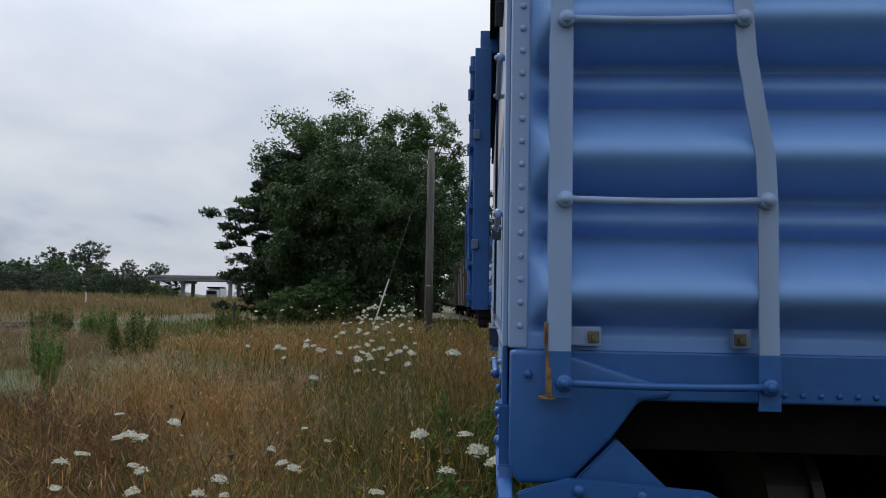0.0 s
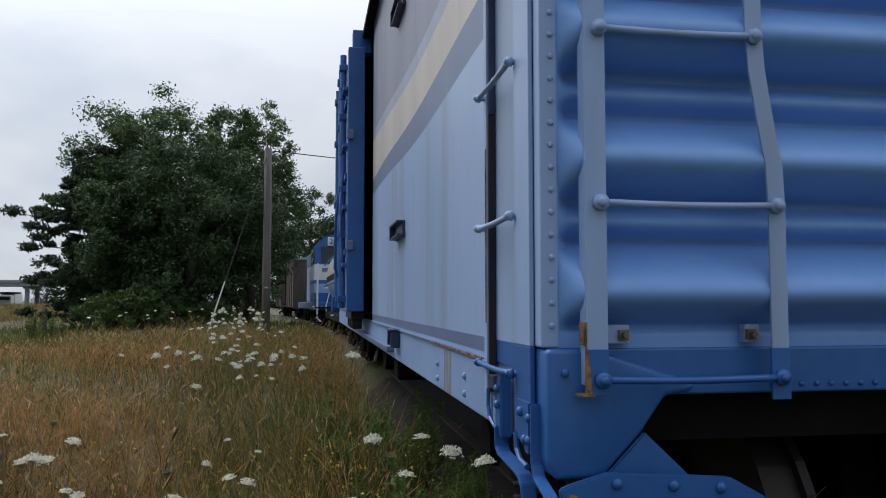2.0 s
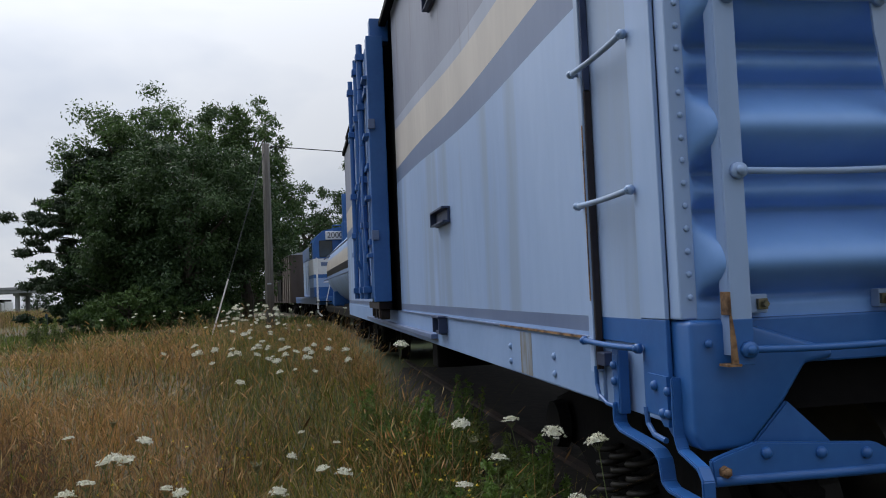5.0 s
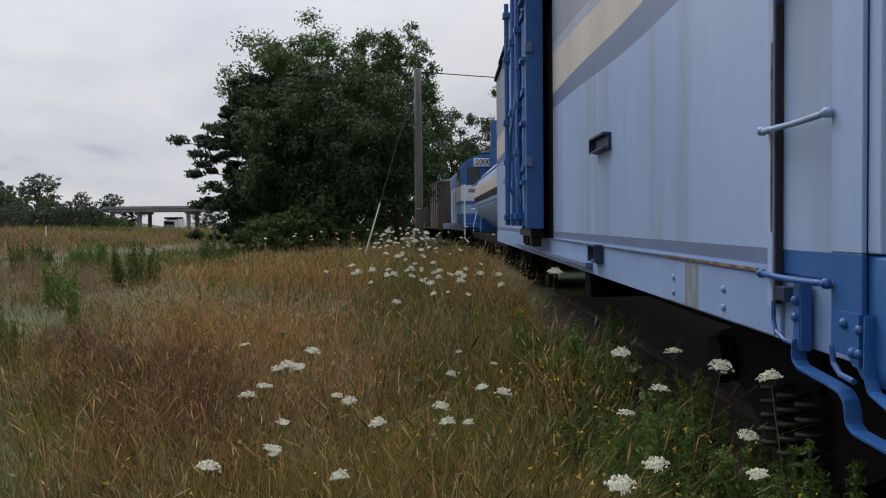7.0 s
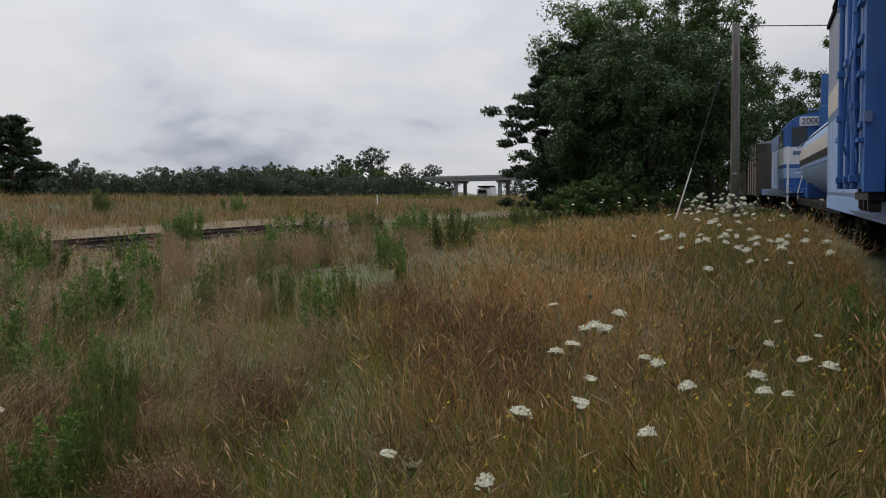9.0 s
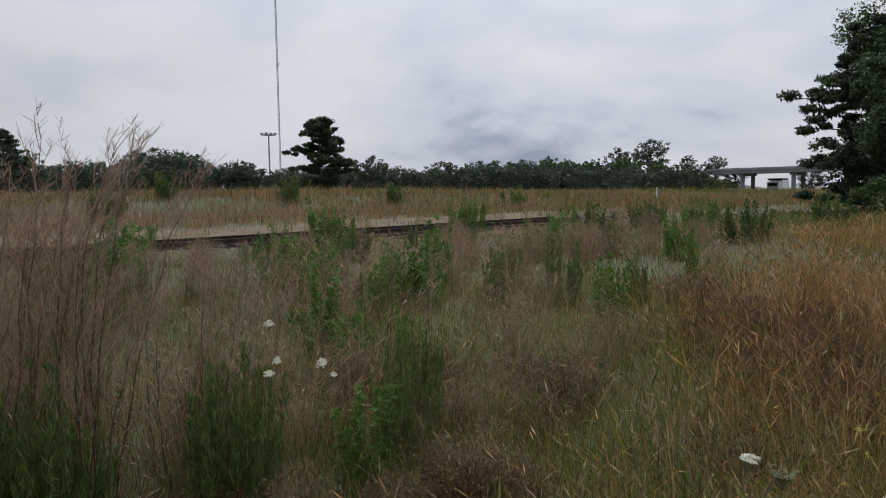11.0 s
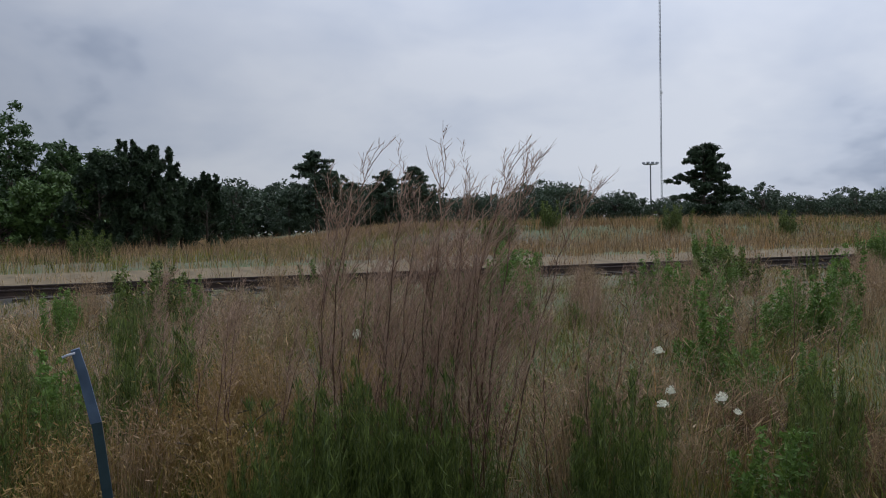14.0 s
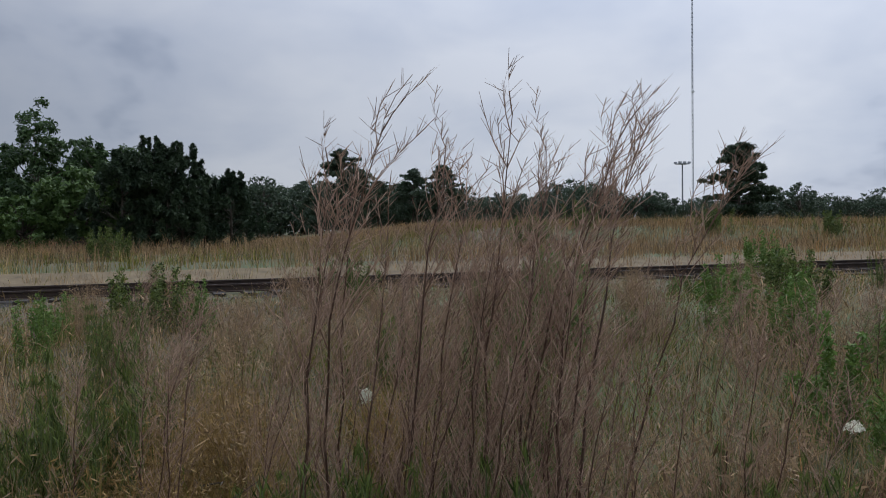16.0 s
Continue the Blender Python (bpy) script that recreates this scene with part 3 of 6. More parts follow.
bm = prism(bmesh.new(), [(0.0, 0.845), (-0.004, 0.9), (0.03, 0.912), (0.124, 0.938), (0.46, 0.915), (0.56, 0.86), (0.56, 0.845)], "y", YE - 0.085, YE - 0.065)
bmesh.ops.bevel(bm, geom=bm.edges[:], offset=0.004, segments=2, affect="EDGES")
foot = part("gusset_foot", bm, M_BLUE, boxcar, "royal blue bolted foot plate")
part("lip", tube(bmesh.new(), [(0.005, YE - 0.082, 0.848), (0.3, YE - 0.082, 0.845), (0.56, YE - 0.082, 0.845)], 0.014, 8), M_BLUE, foot, "", True)
for x, z in ((0.146, 0.91), (0.3, 0.9), (0.43, 0.89)):
    stud(bolt_mesh, "bolt", (x, YE - 0.087, z), (0, -1, 0), boxcar)
bm = cyl(bmesh.new(), (0.028, YE - 0.083, 0.872), (0.028, YE - 0.1, 0.872), 0.016, 0.015, 6)
dome(bm, (0.028, YE - 0.1, 0.872), (0, -1, 0), 0.011, 0.9)
part("rusty_bolt", bm, M_RUST, foot, "rusty hexagonal bolt")
bm = bmesh.new()
box(bm, 2.55, 2.96, YE - 0.05, YE + 0.12, 0.92, 1.25, 0.015)
part("corner_casting", bm, M_BLUE, boxcar)
for k in range(30):
    x = 0.62 + 0.045 * k
    stud(bolt_mesh, "bolt", (x, YE - 0.027, 1.148), (0, -1, 0), boxcar, 0.5)
stud(bolt_mesh, "bolt", (0.02, YE - 0.06, 1.19), (0, -1, 0), boxcar, 0.7)

# end ladder
end_ladder = part("end_ladder", box(bmesh.new(), 0.066, 0.124, -0.096, -0.088, 1.15, 4.2, 0.002), M_LIGHT, boxcar, "pale blue steel end ladder with a bent upright")
part("upright_web", box(bmesh.new(), 0.066, 0.073, -0.088, -0.045, 1.16, 4.2), M_LIGHT, end_ladder)
part("upright_foot", box(bmesh.new(), 0.0655, 0.1245, -0.0975, -0.0875, 1.135, 1.252, 0.002), M_BLUE, end_ladder, "royal blue foot")
bm = bmesh.new()
pts = [(0.605, 1.14), (0.605, 1.63), (0.6, 1.74), (0.578, 1.86), (0.556, 2.0), (0.548, 2.12), (0.548, 2.5), (0.57, 2.8), (0.6, 3.2), (0.6, 4.2)]
ring_old = None
for x, z in pts:
    ring = [bm.verts.new(p) for p in ((x - 0.024, -0.097, z), (x + 0.024, -0.097, z), (x + 0.024, -0.089, z), (x - 0.024, -0.089, z))]
    if ring_old:
        for j in range(4):
            bm.faces.new((ring_old[j], ring_old[(j + 1) % 4], ring[(j + 1) % 4], ring[j]))
    ring_old = ring
bmesh.ops.recalc_face_normals(bm, faces=bm.faces[:])
part("upright", bm, M_LIGHT, end_ladder, "bent pale blue upright")
part("upright_foot", box(bmesh.new(), 0.578, 0.632, -0.0985, -0.0875, 1.115, 1.252, 0.002), M_BLUE, end_ladder)
part("rusty_bracket", box(bmesh.new(), 0.058, 0.0655, -0.1, -0.06, 1.262, 1.322, 0.002), M_RUST, end_ladder, "rusted bracket at the foot of the ladder")
part("rust_flake", prism(bmesh.new(), [(0.061, 1.262), (0.0655, 1.262), (0.074, 1.2), (0.078, 1.14), (0.06, 1.14)], "y", -0.1, -0.094), M_RUST, end_ladder, "peeled rusty edge")
part("rust_flake", box(bmesh.new(), 0.045, 0.085, -0.102, -0.06, 1.133, 1.139), M_RUST, end_ladder)


def rung(p0, p1, mat, parent, lug=0.022):
    """A round grab iron, flattened into eyes at both ends, with a bolt through each."""
    p0, p1 = Vector(p0), Vector(p1)
    bm = bmesh.new()
    a, b = p0.lerp(p1, 0.03), p0.lerp(p1, 0.97)
    sag = [a.lerp(b, t / 8) + Vector((0, 0, -0.004 * math.sin(math.pi * t / 8))) for t in range(9)]
    tube(bm, sag, 0.0095, 10)
    out = Vector((0, -1, 0)) if abs(p1.x - p0.x) > abs(p1.y - p0.y) else Vector((-1, 0, 0))
    for p in (p0, p1):
        cyl(bm, p - out * 0.008, p + out * 0.009, lug, lug * 0.92, 14)
        dome(bm, p + out * 0.011, out, lug * 0.6, 0.7)
    return part("rung", bm, mat, parent, "", True)


for z, r in ((1.174, 0.604), (1.63, 0.6), (2.09, 0.546), (2.55, 0.552), (3.01, 0.585), (3.47, 0.6), (3.93, 0.6)):
    rung((0.106, -0.105, z), (r, -0.105, z), M_BLUE if z < 1.25 else M_LIGHT, end_ladder)
for x0, x1, bx in ((0.124, 0.205, 0.185), (0.535, 0.58, 0.55)):
    plate = part("ladder_plate", box(bmesh.new(), x0, x1, -0.04, -0.006, 1.262, 1.312, 0.004), M_LIGHT, boxcar)
    bm = box(bmesh.new(), bx - 0.014, bx + 0.014, -0.052, -0.04, 1.272, 1.3, 0.002)
    cyl(bm, (bx, -0.05, 1.286), (bx, -0.068, 1.286), 0.009, 0.008, 8)
    part("square_nut", bm, M_BOLT, plate, "tarnished square nut and bolt")
part("hook", tube(bmesh.new(), [(0.56, 0.1, 1.12), (0.56, 0.1, 1.045), (0.64, 0.1, 1.04)], 0.008), M_BLUE, boxcar)

# side ladder
side_ladder = part("side_ladder", box(bmesh.new(), -0.0345, -0.0301, 0.214, 0.226, 1.26, 4.2), M_LIGHT, boxcar, "pale blue grab irons up the corner of the side")
for k in range(7):
    z = 1.166 + 0.4585 * k
    rung((-0.058, 0.205, z), (-0.058, 0.645, z), M_LIGHT if k else M_BLUE, side_ladder, 0.015)
for y in (0.205, 0.645):
    for k in range(7):
        stand = part("standoff", cyl(bmesh.new(), (-0.05, y, 1.166 + 0.4585 * k), (-0.03, y, 1.166 + 0.4585 * k), 0.009, None, 8), M_LIGHT, side_ladder)


def strap(points, width, thick, axis):
    """A bent flat bar through points, its width along axis."""
    bm = bmesh.new()
    w, old = Vector(axis) * width / 2, None
    pts = [Vector(p) for p in points]
    for i, p in enumerate(pts):
        way = (pts[min(i + 1, len(pts) - 1)] - pts[max(i - 1, 0)]).normalized()
        t = way.cross(Vector(axis)).normalized() * thick / 2
        ring = [bm.verts.new(v) for v in (p - w - t, p + w - t, p + w + t, p - w + t)]
        if old:
            for j in range(4):
                bm.faces.new((old[j], old[(j + 1) % 4], ring[(j + 1) % 4], ring[j]))
        else:
            bm.faces.new(ring[::-1])
        old = ring
    bm.faces.new(old)
    bmesh.ops.recalc_face_normals(bm, faces=bm.faces[:])
    bmesh.ops.bevel(bm, geom=bm.edges[:], offset=0.003, segments=2, affect="EDGES")
    return bm


# stirrup step below the corner: a flat bar bolted to the sill, cranked down to the tread and up to the corner again
step = part("stirrup_step", strap([(-0.032, 0.425, 0.985), (-0.032, 0.43, 0.945), (-0.032, 0.425, 0.92), (-0.032, 0.395, 0.905), (-0.032, 0.2, 0.892), (-0.032, 0.15, 0.885), (-0.032, 0.12, 0.866), (-0.032, 0.112, 0.84), (-0.032, 0.106, 0.81), (-0.032, 0.075, 0.795), (-0.032, 0.0, 0.793), (-0.032, -0.105, 0.791)], 0.044, 0.013, (1, 0, 0)), M_BLUE, boxcar, "cranked royal blue stirrup step of flat bar")
part("stirrup_leg", strap([(-0.036, 0.425, 1.135), (-0.036, 0.425, 1.05), (-0.036, 0.425, 0.955)], 0.046, 0.012, (0, 1, 0)), M_BLUE, step)
part("stirrup_leg", strap([(-0.034, -0.112, 0.789), (-0.034, -0.118, 0.82), (-0.034, -0.118, 0.858), (-0.034, -0.096, 0.886), (-0.034, 0.005, 0.912), (-0.034, 0.022, 0.945), (-0.034, 0.024, 1.0), (-0.034, 0.022, 1.1)], 0.034, 0.012, (1, 0, 0)), M_BLUE, step)
for at in ((-0.046, 0.425, 1.1), (-0.046, 0.425, 1.05), (-0.046, 0.055, 1.06), (-0.046, 0.055, 1.0)):
    stud(bolt_mesh, "bolt", at, (-1, 0, 0), boxcar, 0.9)
part("step_pad", box(bmesh.new(), -0.04, -0.005, 0.4, 0.45, 0.95, 1.15, 0.004), M_BLUE, boxcar)
part("corner_bracket", prism(bmesh.new(), [(0.05, 1.1), (0.17, 1.1), (0.17, 1.06), (0.08, 0.965), (0.05, 0.965)], "x", -0.05, -0.02), M_BLUE, boxcar, "royal blue bolted corner bracket")
for at in ((-0.053, 0.12, 1.07), (-0.053, 0.075, 1.0)):
    stud(bolt_mesh, "bolt", at, (-1, 0, 0), boxcar, 0.9)
part("curved_rod", tube(bmesh.new(), [(-0.03, 0.62, 1.08), (-0.03, 0.62, 1.02), (-0.03, 0.6, 0.985), (-0.028, 0.54, 0.965), (-0.025, 0.45, 0.962)], 0.007), M_BLUE, boxcar)
part("curved_rod", tube(bmesh.new(), [(-0.045, 0.2, 1.0), (-0.045, 0.19, 0.955), (-0.045, 0.15, 0.93), (-0.045, 0.08, 0.925)], 0.008), M_BLUE, boxcar)
for y in (1.122, 1.794):
    for z in (1.005, 1.075):
        stud(bolt_pale, "bolt", (-0.014 if y < 2 else -0.008, y, z), (-1, 0, 0), boxcar)


def tack_bracket(y, z):
    bm = bmesh.new()
    box(bm, -0.06, -0.002, y - 0.24, y + 0.24, z + 0.045, z + 0.06, 0.002)
    box(bm, -0.055, -0.002, y - 0.24, y + 0.24, z - 0.045, z - 0.032, 0.002)
    box(bm, -0.06, -0.002, y + 0.225, y + 0.24, z - 0.045, z + 0.06, 0.002)
    box(bm, -0.02, -0.002, y - 0.23, y + 0.24, z - 0.05, z + 0.05, 0.002)
    return part("board_bracket", bm, M_NAVY, boxcar, "dark blue folded steel bracket")


tack_bracket(3.5, 1.86)
tack_bracket(3.5, 3.45)
bm = box(bmesh.new(), -0.07, -0.006, 3.5, 3.515, 1.06, 1.175, 0.003)
box(bm, -0.07, -0.006, 3.745, 3.76, 1.06, 1.175, 0.003)
box(bm, -0.075, -0.006, 3.49, 3.77, 1.165, 1.18, 0.003)
box(bm, -0.05, -0.006, 3.515, 3.745, 1.05, 1.075, 0.003)
part("door_stop_block", bm, M_NAVY, boxcar, "dark blue steel pocket on the sill")

# plug door standing open, with its posts, lock rods and rollers
door = part("plug_door", box(bmesh.new(), -0.235, -0.10, 6.32, 9.25, 1.3, 4.0, 0.012), M_BLUE, boxcar, "royal blue plug door standing out from the side")
part("door_edge", box(bmesh.new(), -0.25, -0.075, 6.2, 6.34, 1.27, 4.03, 0.008), M_BLUE, door, "royal blue door edge post")
part("door_face", box(bmesh.new(), -0.243, -0.234, 6.6, 9.2, 1.45, 3.9, 0.002), M_LIGHT, door, "faded pale blue door panel")
for y, r in ((6.75, 0.035), (7.35, 0.03), (8.3, 0.03)):
    part("lock_rod", cyl(bmesh.new(), (-0.28, y, 1.3), (-0.28, y, 4.1), r), M_BLUE, door)
    for z in (1.4, 2.1, 2.6, 3.4, 3.95):
        part("rod_bracket", box(bmesh.new(), -0.325, -0.234, y - 0.06, y + 0.06, z - 0.035, z + 0.035, 0.006), M_BLUE, door)
for z in (1.9, 2.7, 3.5):
    part("door_rib", box(bmesh.new(), -0.27, -0.236, 6.4, 9.2, z - 0.03, z + 0.03, 0.006), M_BLUE, door)
part("door_handle", tube(bmesh.new(), [(-0.3, 6.8, 2.6), (-0.34, 7.0, 2.3), (-0.34, 7.25, 1.75), (-0.3, 7.3, 1.65)], 0.016), M_BLUE, door)
for z in (1.95, 3.1):
    part("edge_catch", box(bmesh.new(), -0.26, -0.19, 6.16, 6.21, z - 0.05, z + 0.05, 0.006), M_BAND, door)
part("door_hanger", box(bmesh.new(), -0.2, 0.0, 6.3, 6.45, 4.0, 4.25, 0.01), M_BLUE, door)
part("door_roller", box(bmesh.new(), -0.2, -0.06, 6.34, 7.5, 1.19, 1.265, 0.01), M_SLOT, door, "grimy door roller carriage")
for y in (6.45, 6.8, 7.2):
    bm = cyl(bmesh.new(), (-0.17, y, 1.14), (-0.08, y, 1.14), 0.06, 0.06, 16)
    box(bm, -0.19, -0.165, y - 0.035, y + 0.035, 1.1, 1.24, 0.006)
    part("roller", bm, M_SLOT, door)
for y in (6.55, 6.95):
    part("lever_bar", tube(bmesh.new(), [(-0.27, y, 1.55), (-0.3, y + 0.04, 2.1), (-0.3, y + 0.12, 2.5), (-0.27, y + 0.2, 2.95)], 0.014), M_BLUE, door)
for z in (1.75, 2.35, 3.0, 3.6):
    bm = box(bmesh.new(), -0.30, -0.24, 6.24, 6.52, z - 0.02, z + 0.02, 0.004)
    cyl(bm, (-0.30, 6.5, z - 0.06), (-0.30, 6.5, z + 0.06), 0.03, 0.03, 10)
    part("hinge", bm, M_BLUE, door)
part("door_rail", box(bmesh.new(), -0.06, -0.006, 3.9, 9.6, 1.0, 1.04, 0.006), M_BAND, boxcar, "pale blue door track along the sill")
part("door_rail", box(bmesh.new(), -0.1, -0.03, 3.0, 12.5, ZT - 0.2, ZT - 0.14, 0.006), M_BLACK, boxcar)
# underframe parts, their shade carried by the near-black colour
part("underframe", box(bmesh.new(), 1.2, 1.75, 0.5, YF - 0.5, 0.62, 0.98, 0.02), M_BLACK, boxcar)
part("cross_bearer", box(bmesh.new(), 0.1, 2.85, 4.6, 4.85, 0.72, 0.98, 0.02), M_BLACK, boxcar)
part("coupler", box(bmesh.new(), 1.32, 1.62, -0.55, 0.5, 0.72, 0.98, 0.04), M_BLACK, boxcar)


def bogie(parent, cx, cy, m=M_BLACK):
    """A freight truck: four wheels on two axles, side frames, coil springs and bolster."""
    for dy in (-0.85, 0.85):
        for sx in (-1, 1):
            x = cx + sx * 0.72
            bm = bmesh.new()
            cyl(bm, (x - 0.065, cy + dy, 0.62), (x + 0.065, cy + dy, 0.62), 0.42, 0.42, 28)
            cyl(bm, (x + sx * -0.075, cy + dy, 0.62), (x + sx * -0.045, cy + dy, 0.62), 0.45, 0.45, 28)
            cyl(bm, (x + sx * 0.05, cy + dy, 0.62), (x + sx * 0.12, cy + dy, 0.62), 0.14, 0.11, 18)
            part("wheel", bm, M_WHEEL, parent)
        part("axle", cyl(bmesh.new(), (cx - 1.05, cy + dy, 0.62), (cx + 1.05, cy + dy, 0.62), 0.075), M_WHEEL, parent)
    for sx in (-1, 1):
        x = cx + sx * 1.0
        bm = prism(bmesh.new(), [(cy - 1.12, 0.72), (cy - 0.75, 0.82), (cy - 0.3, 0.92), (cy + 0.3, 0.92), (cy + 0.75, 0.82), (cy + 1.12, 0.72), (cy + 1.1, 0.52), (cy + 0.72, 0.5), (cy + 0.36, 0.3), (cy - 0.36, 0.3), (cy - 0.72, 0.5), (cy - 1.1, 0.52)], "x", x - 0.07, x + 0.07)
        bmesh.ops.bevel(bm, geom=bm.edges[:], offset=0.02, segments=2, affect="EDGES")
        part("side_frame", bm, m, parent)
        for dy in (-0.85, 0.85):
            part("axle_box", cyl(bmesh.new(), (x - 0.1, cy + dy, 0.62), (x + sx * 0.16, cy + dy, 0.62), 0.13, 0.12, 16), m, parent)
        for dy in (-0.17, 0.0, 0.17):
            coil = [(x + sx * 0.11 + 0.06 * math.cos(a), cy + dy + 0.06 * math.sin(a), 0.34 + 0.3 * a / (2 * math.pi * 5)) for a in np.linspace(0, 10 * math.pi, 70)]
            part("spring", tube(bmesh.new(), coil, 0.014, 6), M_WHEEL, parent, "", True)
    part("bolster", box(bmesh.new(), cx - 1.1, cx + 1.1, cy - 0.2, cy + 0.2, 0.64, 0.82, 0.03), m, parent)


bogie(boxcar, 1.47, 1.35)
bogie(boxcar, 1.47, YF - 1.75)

# ---- the rest of the train, on the curve ----
def along(y, d=0.0):
    """The pose of a car whose middle lies at y on the track, its side to the left."""
    slope = -max(0.0, y - 15.0) / 324.0
    return pose(1.47 + curve_x(y) + d, y, 0.0, rz=math.degrees(math.atan(-slope)))


def tank_car():
    car = thing("tank_car", (0, 0, 0), "pale blue tank car with a cream stripe and black band", "tank car")
    half, r, zc = 6.0, 1.24, 2.25
    bm = bmesh.new()
    rings = []
    stations = [(-half - 0.42, 0.25), (-half - 0.36, 0.72), (-half - 0.2, 1.1), (-half, r)] + [(-half + k * 1.0, r) for k in range(1, 12)] + [(half, r), (half + 0.2, 1.12), (half + 0.36, 0.72), (half + 0.42, 0.25)]
    seg = 40
    for y, rad in stations:
        rings.append([bm.verts.new((rad * math.sin(2 * math.pi * k / seg), y, zc - rad * math.cos(2 * math.pi * k / seg))) for k in range(seg)])
    for a, b in zip(rings, rings[1:]):
        for k in range(seg):
            f = bm.faces.new((a[k], b[k], b[(k + 1) % seg], a[(k + 1) % seg]))
            zm = sum(v.co.z for v in f.verts) / 4
            f.material_index = 1 if 2.02 < zm < 2.16 else 2 if 2.16 <= zm < 2.55 else 0
    bm.faces.new(rings[0]), bm.faces.new(rings[-1][::-1])
    me = made(bm, "tank", True)
    for m in (M_LIGHT, M_INK, M_CREAM):
        me.materials.append(m)
    part("tank", me, None, car, "pale blue tank shell with cream stripe")
    part("frame", box(bmesh.new(), -1.25, 1.25, -6.7, 6.7, 0.78, 0.98, 0.02), M_BLACK, car)
    for y in (-4.6, 4.6):
        part("saddle", box(bmesh.new(), -1.1, 1.1, y - 0.3, y + 0.3, 0.98, 1.5, 0.03), M_BLUE, car)
        bogie(car, 0.0, y)
    for z in (1.92, 2.7):
        bm = box(bmesh.new(), -1.335, -1.29, -6.0, 6.0, z - 0.012, z + 0.012, 0.004)
        part("running_rail", bm, M_BAND, car)
    part("dome", cyl(bmesh.new(), (0, 0, 3.4), (0, 0, 3.85), 0.45, 0.42, 24), M_LIGHT, car)
    for x in (-1.25, -0.7):
        part("handrail", tube(bmesh.new(), [(x, -6.6, 0.98), (x, -6.6, 1.7), (x + 0.25, -6.62, 1.95)], 0.02), M_WHITE, car, "white grab rail")
    part("ladder_rail", tube(bmesh.new(), [(-1.3, -6.4, 0.9), (-1.15, -6.45, 1.6), (-1.28, -6.4, 2.2)], 0.02), M_WHITE, car)
    return car


def letters(text, size, m, parent, mat, label):
    """Raised lettering, turned into a mesh."""
    curve = bpy.data.curves.new("number", "FONT")
    curve.body, curve.size, curve.extrude, curve.align_x, curve.align_y = text, size, 0.004, "CENTER", "CENTER"
    ob = bpy.data.objects.new("number", curve)
    scene.collection.objects.link(ob)
    bpy.context.view_layer.update()
    me = bpy.data.meshes.new_from_object(ob.evaluated_get(bpy.context.evaluated_depsgraph_get()))
    bpy.data.objects.remove(ob)
    me.transform(m)
    return part("number", me, mat, parent, label)


